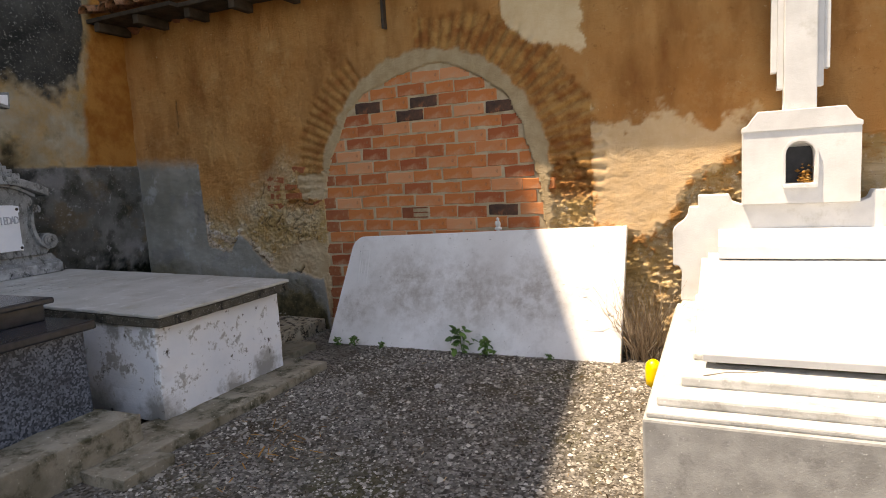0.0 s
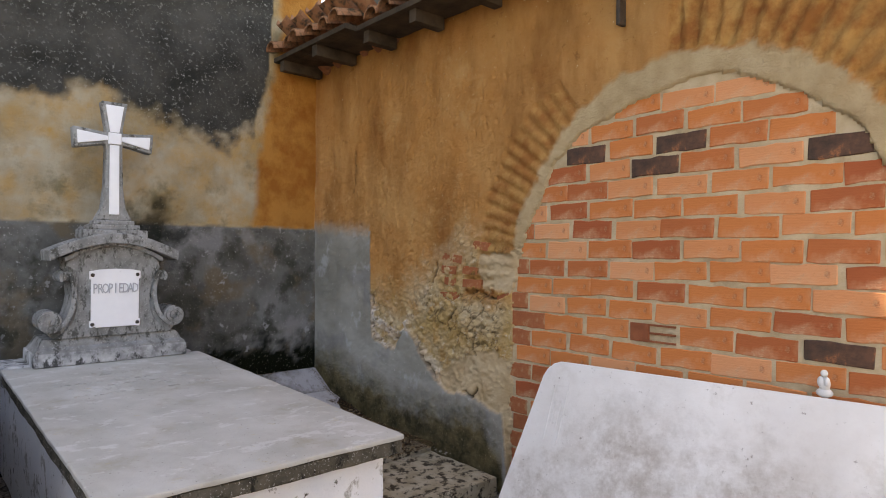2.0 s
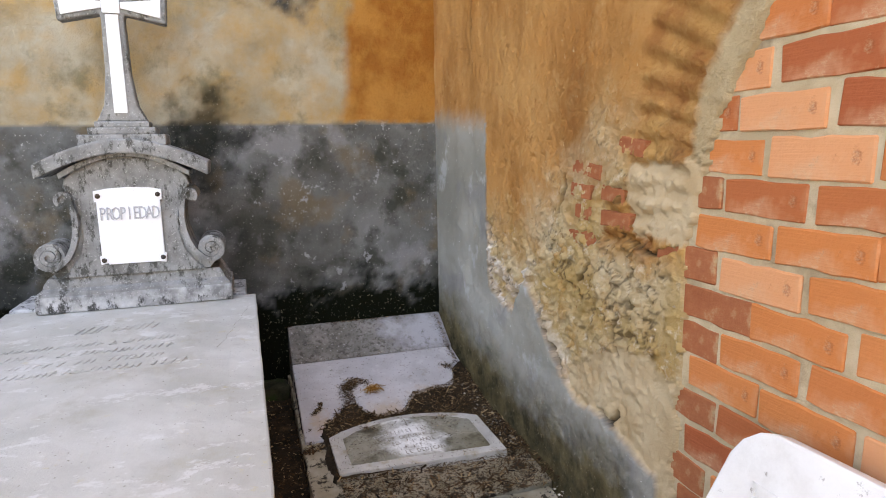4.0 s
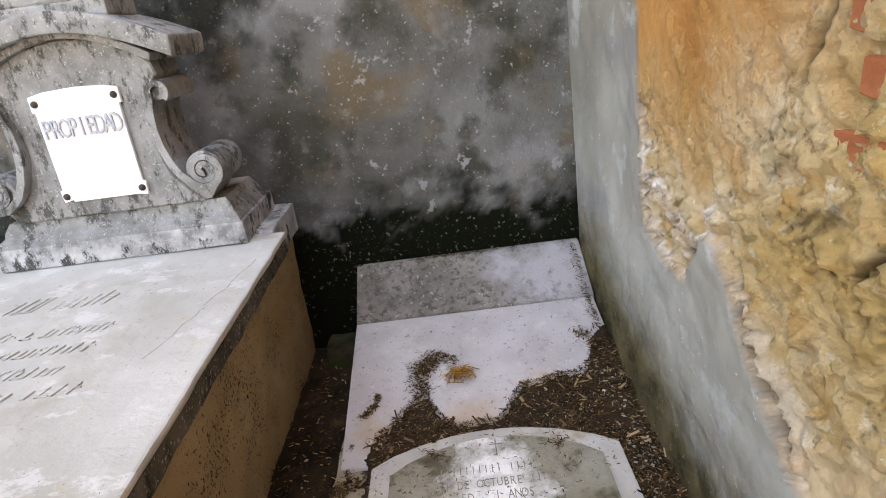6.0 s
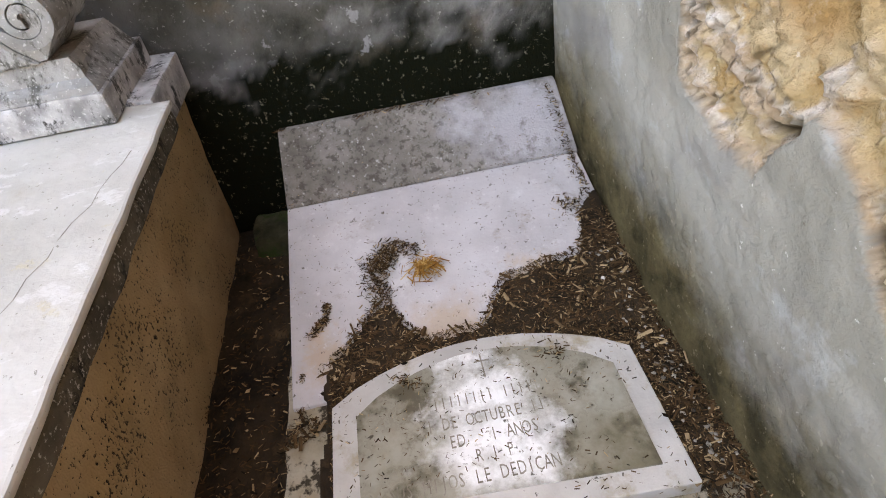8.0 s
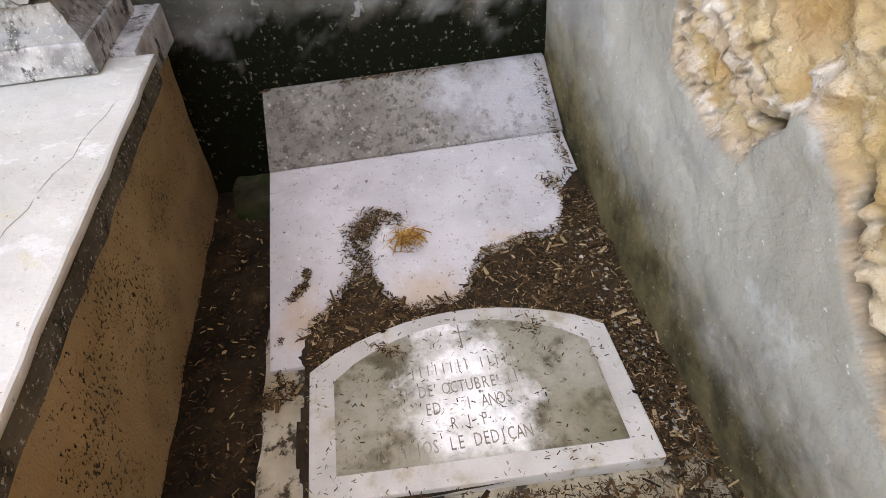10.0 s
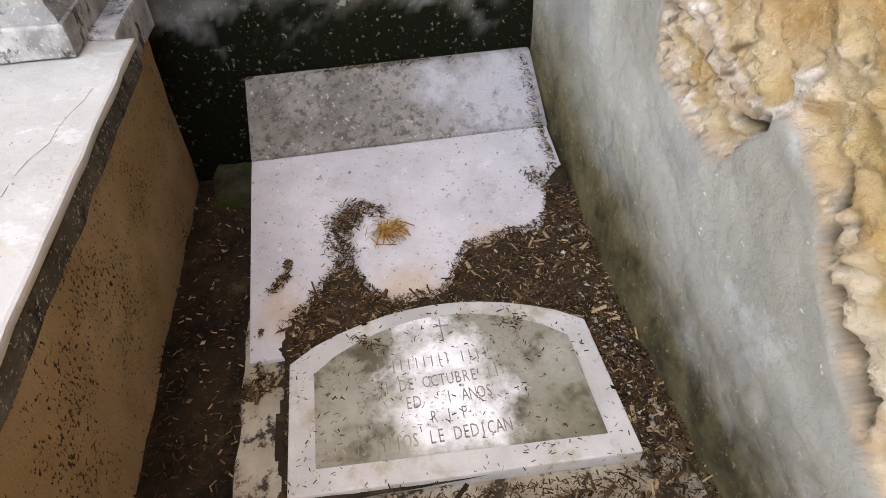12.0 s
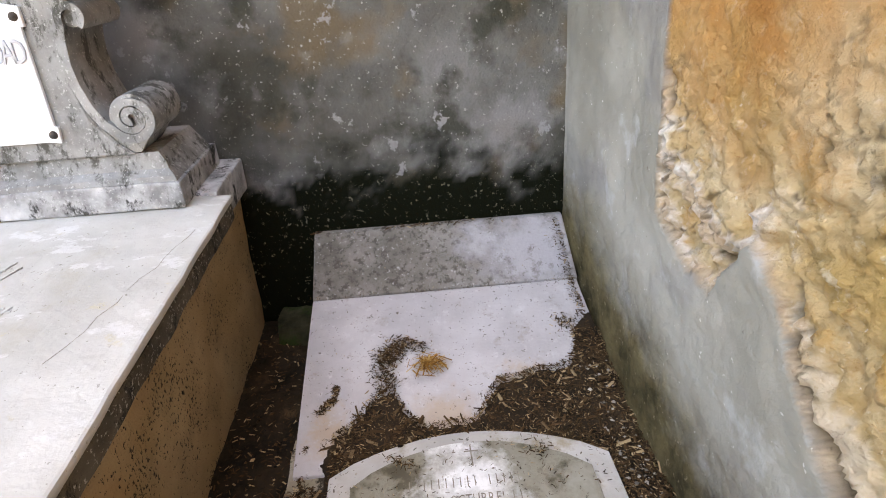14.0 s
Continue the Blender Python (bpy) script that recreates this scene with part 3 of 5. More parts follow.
def near_line(x, z, path):
    """The distance from a point to a line of short stretches."""
    best = 9.0
    for (ax, az), (bx, bz) in zip(path, path[1:]):
        dx, dz = bx - ax, bz - az
        f = min(1.0, max(0.0, ((x - ax) * dx + (z - az) * dz) / (dx * dx + dz * dz)))
        best = min(best, math.hypot(x - ax - f * dx, z - az - f * dz))
    return best


def north_zones(x, z):
    if in_opening(x, z):
        return None
    n1, n2, n3 = fbm(x, z, 2.5, 1), fbm(x, z, 9, 5), fbm(x, z, 28, 9)
    west = x < -3.5
    soft = 0.14 if x < -5.45 else 0.016
    dado = edge(between(x, DADO_TOP) + 0.02 * n1 + 0.025 * n2 + 0.012 * n3 - z, soft) if x < -3.9 else 0.0
    top = between(x, RUBBLE_L) if west else between(x, RUBBLE_R) if x > -1.85 else 0.0
    rubble = edge(top - 0.06 + 0.10 * n1 + 0.12 * n2 + 0.05 * n3 - z, 0.42 if west else 0.014) * (1 - dado)
    if x < -5.47 + 0.04 * n2:
        rubble = 0.0
    rho = arch_rho(x, z)
    ang = math.atan2((z - ARCH_Z) / ARCH_B, (x - ARCH_X) / ARCH_A)
    inner = between(ang, MORTAR_R) if z > ARCH_Z else 0.93
    ring = edge(rho - inner - 0.01 - 0.02 * n2, 0.02) * edge(between(ang, RING_R) + 0.04 * n1 + 0.02 * n2 - rho, 0.03) * edge(z - 1.2, 0.1)
    hidden = edge(0.28 * n1 + (0.30 if 1.6 < ang < 2.1 else -0.40) + 0.12 * n2, 0.25)
    ring *= (1 - hidden) * (0.75 if ang > 2.1 else 1.0)
    mortar = edge(inner + 0.03 * n2 - rho, 0.02) if z > ARCH_Z - 0.05 else 0.0
    if z <= ARCH_Z - 0.05 and -1.85 < x < JAMB_R + 0.03 + 0.03 * n2:
        mortar = 1.0
    pale = edge(0.05 * n2 + min(x + 2.05, -1.4 - x, z - between(x, [(-2.05, 2.66), (-1.82, 2.43), (-1.54, 2.36), (-1.4, 2.28)])), 0.02)
    pale = max(pale, 0.7 * edge(0.1 * n2 + min(x + 1.36, -0.2 - x, 1.75 + 0.2 * n1 - z, z - between(x, RUBBLE_R)), 0.06) if x > -1.36 else 0.0)
    dark_zone = 0.95 * edge(0.06 * n1 + 0.07 * n2 + 0.03 * n3 + between(x, [(-6.4, 0.62), (-5.9, 0.56), (-5.5, 0.50), (-5.2, 0.44), (-5.0, 0.40), (-4.6, 0.44), (-4.1, 0.44), (-3.95, 0.2), (-3.9, -0.3)]) - z, 0.28)
    white = cream = 0.0
    if west and dado < 0.9:
        gap = min(z - between(x, DADO_TOP), x + 5.43 if z < 1.15 else 1.0)
        white = 0.9 * edge(0.07 + 0.10 * n2 + 0.05 * n3 - gap, 0.04) * edge(1.15 - z, 0.1)
        white = max(white, 0.9 * edge(0.035 + 0.03 * n3 - near_line(x, z, [(-5.30, 0.96), (-5.2, 0.92), (-5.08, 0.88)]), 0.02))
        cream = edge(0.05 * n1 + 0.05 * n2 + min(x + 4.62, between(x, [(-4.62, 0.74), (-4.0, 0.86)]) - z), 0.03)
        cream = max(cream, edge(0.03 * n1 + 0.04 * n2 + min(x + 4.17, 1.5 - z, z - 1.26), 0.02))
        cream *= 1 - dado
        white *= 1.0 if x < -4.95 else 0.4
        white *= (1 - dado) * (1 - cream)
    groove = 0.5 + 0.5 * math.cos(ang * 92 + 0.8 * n2)
    out = 0.012 * n1 + 0.006 * n2
    if rubble > 0:
        big = noise.voronoi(Vector((x * 8 + 0.6 * n2, z * 10 + 0.6 * n2, 0.5)))[0]
        small = noise.voronoi(Vector((x * 22 + 0.5 * n3, z * 26 + 0.5 * n3, 2.5)))[0]
        flake = 0.007 * edge(fbm(x, z, 6, 33) + 0.25 * n3, 0.08) + 0.009 * edge(fbm(x, z, 14, 37) - 0.1 + 0.25 * n3, 0.08)
        lump = 0.014 * min(0.35, big[1] - big[0]) + 0.022 * min(0.35, small[1] - small[0])
        out += rubble * (1 - 0.8 * cream) * ((-0.024 if west else -0.05) + flake + lump + 0.010 * n3 + white * 0.5 * lump)
        out += rubble * cream * (-0.008 + 0.004 * n3)
    out -= (1 - rubble) * (1 - dado) * (1 - mortar) * (0.022 if west else 0.010) * max(0.0, n3 - 0.25)
    out += ring * (-0.002 - 0.022 * groove ** 1.5 + 0.008 * n3)
    out += dado * (0.009 - 0.004 * n1) - mortar * 0.016
    out += pale * 0.008
    out *= 1 - 0.7 * pale
    if mortar > 0.5:
        out = max(out, -0.010)
    elif -4.05 < x < -3.85 and z < 1.6:
        out = max(out, -0.014)
    crack = 0.0
    if west:
        if rubble > 0.3:
            crack = 0.75 * rubble * (1 - cream) * edge(0.05 - (big[1] - big[0]), 0.06) * edge(n1 + 0.6 * n2 - 0.05, 0.3)
        d = min(near_line(x, z, p) for p in CRACKS) + 0.006 * n3
        cut = edge(0.007 - d, 0.008)
        out -= 0.03 * cut
        crack = max(crack, cut)
    out += dark_zone * 0.005 * n3
    if x < -6.25:
        out *= 0.3
    return out, (dado, rubble, ring), (mortar, pale, dark_zone), (crack, white, cream)


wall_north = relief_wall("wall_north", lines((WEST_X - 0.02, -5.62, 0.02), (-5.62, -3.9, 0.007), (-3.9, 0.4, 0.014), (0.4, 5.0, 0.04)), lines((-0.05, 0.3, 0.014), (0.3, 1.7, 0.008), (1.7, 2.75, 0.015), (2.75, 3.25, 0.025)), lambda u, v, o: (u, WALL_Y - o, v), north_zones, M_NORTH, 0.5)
tagged(wall_north, "old ochre plastered wall with a bricked-up arch", "wall", kind="structure")


def west_zones(y, z):
    n1, n2, n3 = fbm(y, z, 1.8, 21), fbm(y, z, 7, 25), fbm(y, z, 30, 29)
    dado = edge(1.72 + 0.015 * n2 - z, 0.015)
    mould = edge(z - between(y, [(-2, 2.2), (1.6, 2.55), (2.4, 2.75), (2.75, 2.55), (3.3, 2.42), (3.55, 2.6), (3.68, 3.1), (3.75, 4.0)]) + 0.16 * n1 + 0.10 * n2, 0.12) * (1 - dado)
    orange = edge(y - between(z, [(1.7, 3.55), (2.4, 3.62), (2.9, 3.72), (3.4, 3.8)]) + 0.05 * n1 + 0.03 * n2, 0.06) * (1 - dado)
    mould *= 1 - orange
    tan = edge(0.35 * n1 + 0.25 * n2 + 0.05, 0.3)
    # darker towards the bottom, plus one dark patch below the dado top
    dark_zone = edge(0.70 + 0.10 * n1 + 0.14 * n2 + 0.05 * n3 - z, 0.16)
    dark_zone = max(dark_zone, edge(0.9 + 0.3 * n1 + 0.15 * n2 - 0.5 * max(0.0, y - 2.9) - z, 0.5) * 0.75)
    dark_zone = max(dark_zone, 0.8 * edge(0.25 * n1 + 0.2 * n2 - abs(y - 2.75) * 0.9 - abs(z - 1.62) * 0.8 + 0.22, 0.2))
    out = 0.010 * n1 + 0.005 * n2 + 0.002 * n3 + dado * 0.012
    return out, (dado, mould, orange), (tan, dark_zone, 0.0), (0.0, 0.0, 0.0)


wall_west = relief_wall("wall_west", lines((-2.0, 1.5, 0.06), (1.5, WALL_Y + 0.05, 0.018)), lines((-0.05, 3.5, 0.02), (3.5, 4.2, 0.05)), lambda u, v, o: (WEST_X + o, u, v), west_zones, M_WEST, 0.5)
tagged(wall_west, "mould-blackened plaster wall with grey cement dado", "wall", kind="structure")

M_FAR = simple("distant_plaster", (0.42, 0.36, 0.27), (0.52, 0.46, 0.37), 1.2, 30, 0.95, 0.4, (0.25, 0.21, 0.15), 0.55, 0.72, 2)
M_GABLE = simple("mould_black_plaster", (0.06, 0.06, 0.055), (0.16, 0.155, 0.145), 1.4, 40, 0.95, 0.5, (0.03, 0.03, 0.027), 0.5, 0.66, 3)
# invented tall gable, its top sloped to throw the shadow edge on slab and gravel
bm = bmesh.new()
add_prism(bm, [(-2.91, 4.2), (4.66, 4.2), (4.66, -0.05), (8.3, -0.05), (8.3, 11.76), (-2.91, 15.39)], lambda u, v, d: Vector((WEST_X - 0.01 - d, u, v)), 0.5)
add_prism(bm, [(-12.0, -0.05), (-2.0, -0.05), (-2.0, 4.2), (-2.91, 4.2), (-2.91, 15.39), (-4.45, 15.9), (-3.75, 4.2), (-12.0, 4.2)], lambda u, v, d: Vector((WEST_X - 0.01 - d, u, v)), 0.5)
tagged(new("wall_gable", mesh_of(bm, "wall_gable", M_GABLE)), "tall plain gable added above the corner to block the sun", "wall", kind="structure")
bm = bmesh.new()
add_box(bm, -6.8, 9.5, -12.5, -12.0, -0.05, 3.2)
tagged(new("wall_south", mesh_of(bm, "wall_south", M_FAR)), "plain plaster boundary wall", "wall", kind="structure")
bm = bmesh.new()
add_box(bm, 9.0, 9.5, -12.0, 4.2, -0.05, 3.2)
tagged(new("wall_east", mesh_of(bm, "wall_east", M_FAR)), "plain plaster boundary wall", "wall", kind="structure")

# mortar bed behind the bricks of the filling
bm = bmesh.new()
fill_edge = [(x - 0.035, z - 0.05 if z < 0.1 else z + 0.02) for z, x in FILL_L] + [(x + 0.035, z - 0.05 if z < 0.1 else z + 0.02) for z, x in FILL_R[::-1]]
add_prism(bm, fill_edge, lambda u, v, d: Vector((u, WALL_Y + 0.0275 + d, v)), 0.08)
part("mortar_bed", bm, M_MORTAR, wall_north, "pale lime mortar")


# ---- eaves ----
def eaves():
    ob = thing("eaves", (0, 4.1, 3.2), "dark clay-tiled eaves along the wall top", "eaves", kind="structure")
    part("fascia", box(WEST_X + 0.02, 5.0, 3.82, 4.6, 3.16, 3.20, 0.004), M_WOOD, ob, "blackened timber boarding")
    part("corner_board", box(WEST_X + 0.02, -5.15, 3.72, 3.818, 3.16, 3.20, 0.004), M_WOOD, ob)
    x = WEST_X + 0.1
    while x < 5.0:
        part("rafter", box(x, x + 0.07, 3.74 if x < -5.2 else 3.86, 4.12, 3.07, 3.158, 0.004), M_WOOD, ob)
        x += 0.55
    bm = bmesh.new()
    ring = [(math.cos(math.pi * k / 8), math.sin(math.pi * k / 8)) for k in range(9)]
    rows = []
    for y, r, z in ((-0.5, 0.085, -0.0), (0.5, 0.065, 0.22)):
        rows.append(([bm.verts.new((c * r, y, z + s * r * 0.9)) for c, s in ring], [bm.verts.new((c * (r - 0.014), y, z + s * (r - 0.014) * 0.9)) for c, s in ring]))
    (a0, b0), (a1, b1) = rows
    for k in range(8):
        bm.faces.new((a0[k], a0[k + 1], a1[k + 1], a1[k]))
        bm.faces.new((b0[k], b1[k], b1[k + 1], b0[k + 1]))
        bm.faces.new((a0[k], b0[k], b0[k + 1], a0[k + 1]))
    me = mesh_of(bm, "roof_tile", M_TILE)
    rng = random.Random(4)
    for k in range(56):
        for flip in (0, 1):
            back = 0.0 if k < 6 else 0.15
            t = new("roof_tile", me)
            t.parent = ob
            t.matrix_parent_inverse = parent_inverse(ob)
            m = pose(WEST_X + 0.1 + k * 0.2 + flip * 0.1, 4.17 + back + rng.uniform(-0.03, 0.03), 3.225 + (0.02 if not flip else 0.075), 0, 180 if flip else 0, rng.uniform(-3, 3))
            t.matrix_basis = m if not flip else pose(WEST_X + 0.2 + k * 0.2, 4.19 + back + rng.uniform(-0.03, 0.03), 3.30, 24, 180, rng.uniform(-3, 3))
    return ob


eaves()


# ---- leaning marble slab ----
def leaning_slab():
    foot, top = Vector((0, 3.70, 0.0)), Vector((0, 4.075, 0.0))
    outline = [(-3.655, 0.0), (-1.105, -0.005), (-1.09, 1.045), (-3.36, 0.985)]
    cx, cy, r = -3.40, 0.86, 0.125
    outline += [(cx + r * math.cos(a) - 0.0, cy + r * math.sin(a)) for a in (1.75, 2.1, 2.5, 2.9)]
    up = Vector((0, 0.36, 0.94)).normalized()
    back = Vector((0, up.z, -up.y))

    def place(u, v, d):
        return foot + Vector((u, 0, 0)) + up * v + back * d

    bm = bevel_all(add_prism(bmesh.new(), outline, place, 0.06), 0.008, 2)
    ob = tagged(new("marble_slab", mesh_of(bm, "marble_slab", M_MARBLE)), "weathered white marble grave slab leaning on the brick wall", "grave slab")
    bm = bmesh.new()
    rng = random.Random(9)
    for cx, cy, w, h in ((-3.38, 0.70, 0.05, 0.16),):
        for a, b, c, d in ((-w, w, -h, -h + 0.012), (-w, w, h - 0.012, h), (-w, -w + 0.012, -h, h), (w - 0.012, w, -h, h), (-0.022, 0.022, -0.07, -0.06), (-0.022, 0.022, 0.06, 0.07), (-0.022, -0.014, -0.07, 0.07), (0.014, 0.022, -0.07, 0.07)):
            add_prism(bm, [(cx + a, cy + c), (cx + b, cy + c), (cx + b, cy + d), (cx + a, cy + d)], place, -0.004)
    part("carved_frame", bm, M_MARBLE, ob, "worn carved rectangle")
    bm = bmesh.new()
    for _ in range(110):
        u, v = rng.uniform(-3.3, -1.3), rng.choice((0.32, 0.40, 0.48, 0.56)) + rng.uniform(-0.02, 0.02)
        w, h = rng.uniform(0.008, 0.03), rng.uniform(0.003, 0.008)
        add_prism(bm, [(u, v), (u + w, v), (u + w, v + h), (u, v + h)], place, -0.003)
    part("worn_letters", bm, M_MARBLE, ob, "remains of worn lettering")


leaning_slab()


def figurine():
    bm = bmesh.new()
    for x, y, z, rx, ry, rz in ((0, 0, 0.02, 0.032, 0.022, 0.02), (0, 0, 0.055, 0.022, 0.018, 0.035), (0.012, -0.01, 0.065, 0.012, 0.014, 0.022), (-0.012, -0.01, 0.065, 0.012, 0.014, 0.022), (0, -0.004, 0.098, 0.014, 0.014, 0.016)):
        bmesh.ops.create_icosphere(bm, subdivisions=2, radius=1.0, matrix=Matrix.Translation((x, y, z)) @ Matrix.Diagonal((rx, ry, rz, 1)))
    ob = solo("figurine", bm, M_WHITE_STONE, "small white plaster figurine standing on the slab edge", "figurine", smooth=True)
    ob.matrix_basis = pose(-2.13, 4.09, 0.945)


figurine()


# ---- whitewashed tomb with its headstone ----
T_X0, T_X1, T_Y0, T_Y1 = -6.30, -3.50, 1.76, 2.95


def tomb_top_z(x):
    return 0.72 + (-3.45 - x) * 0.022


def whitewashed_tomb():
    ob = thing("whitewashed_tomb", (-4.9, 2.36, 0.06), "whitewashed box tomb with peeling paint and cement cover", "tomb")
    part("front_wall", worn_box(T_X1 - 0.06, T_X1 - 0.004, T_Y0 + 0.02, T_Y1 - 0.05, 0.04, 0.668, 0.045, 0.008), M_PAINT, ob, "peeling white front")
    part("near_side_wall", worn_box(T_X0, T_X1 - 0.062, T_Y0 + 0.03, T_Y0 + 0.09, 0.04, 0.70, 0.09, 0.006), M_PAINT, ob, "stained white side")
    bm = worn_box(T_X0, T_X1 - 0.062, T_Y1 - 0.16, T_Y1 - 0.085, 0.0, 0.70, 0.07, 0.010)
    part("far_side_wall", bm, M_SIDE, ob, "pitted beige rendered side")
    bm = worn_box(-5.93, -3.43, T_Y0 - 0.01, T_Y1 + 0.005, -0.022, 0.0, 0.06, 0.004, 11, 0.008)
    for v in bm.verts:
        v.co.z += tomb_top_z(v.co.x)
    rim = part("cover_slab", bm, M_TOMB_TOP, ob, "smooth beige cement cover")
    # lower part of the cover edge, near black against the beige top
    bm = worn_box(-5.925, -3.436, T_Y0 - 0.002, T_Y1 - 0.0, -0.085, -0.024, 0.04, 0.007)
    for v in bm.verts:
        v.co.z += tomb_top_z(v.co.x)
    part("cover_edge", bm, M_TOMB_RIM, ob, "near-black lower edge of the cover")
    part("head_block", worn_box(T_X0, -5.932, T_Y0, T_Y1 - 0.045, 0.66, 0.785, 0.06, 0.006), M_STONE_BASE, ob, "pale lichen-spotted head block")
    # worn raised writing on the cover
    rng = random.Random(3)
    bm = bmesh.new()
    for row, (x, y0, y1) in enumerate(((-5.44, 2.16, 2.50), (-5.25, 1.93, 2.58), (-5.14, 1.97, 2.60), (-5.03, 2.0, 2.56), (-4.93, 1.94, 2.66))):
        y = y0
        while y < y1:
            w, h = rng.uniform(0.006, 0.012), (0.10 if row == 0 else 0.05) * rng.uniform(0.6, 1.0)
            slant = 0.3
            if rng.random() > 0.16:
                z = tomb_top_z(x)
                add_prism(bm, [(x, y), (x, y + w), (x - h, y + w + h * slant), (x - h, y + h * slant)], lambda u, v, d, z=z: Vector((u, v, tomb_top_z(u) - 0.002 + d)), 0.005)
                if rng.random() > 0.4:
                    xx = x - h * rng.choice((0.0, 0.5, 0.85))
                    add_prism(bm, [(xx, y), (xx, y + 0.03), (xx - 0.008, y + 0.03), (xx - 0.008, y)], lambda u, v, d: Vector((u, v, tomb_top_z(u) - 0.002 + d)), 0.0045)
            y += rng.uniform(0.02, 0.036)
    tagged(part("worn_writing", bm, M_TOMB_TOP, rim, "worn raised slanting writing"), kind="stuff")
    bm = bmesh.new()
    px, py = -5.66, 2.91
    for k in range(11):
        nx, ny = px + 0.055, 2.91 - 0.013 * k + rng.uniform(-0.012, 0.012)
        add_prism(bm, [(px, py), (nx, ny), (nx, ny + 0.0009), (px, py + 0.0009)], lambda u, v, d: Vector((u, v, tomb_top_z(u) + 0.001 + d)), 0.0006)
        px, py = nx, ny
    part("crack", bm, M_ETCH, rim, "thin dark crack")
    return ob


whitewashed_tomb()

HEAD_Y, HEAD_X = 2.372, -5.86


def spiral(cy, cz, r0, r1, a0, turns, n=40):
    return [(cy + (r0 + (r1 - r0) * k / n) * math.cos(a0 + turns * 2 * math.pi * k / n), cz + (r0 + (r1 - r0) * k / n) * math.sin(a0 + turns * 2 * math.pi * k / n)) for k in range(n + 1)]


def ribbon(bm, path, width, x0, x1):
    """A band of that width along a path in the (y, z) plane, from x0 to x1."""
    n = len(path)
    rows = []
    for k, (y, z) in enumerate(path):
        a, b = path[max(0, k - 1)], path[min(n - 1, k + 1)]
        dy, dz = b[0] - a[0], b[1] - a[1]
        d = math.hypot(dy, dz) or 1.0
        w = width(k / (n - 1)) / 2
        oy, oz = -dz / d * w, dy / d * w
        rows.append([bm.verts.new((x, y + s * oy, z + s * oz)) for x, s in ((x0, -1), (x1, -1), (x1, 1), (x0, 1))])
    for a, b in zip(rows, rows[1:]):
        for k in range(4):
            bm.faces.new((a[k], a[(k + 1) % 4], b[(k + 1) % 4], b[k]))
    bm.faces.new(rows[0])
    bm.faces.new(rows[-1][::-1])
    return bm


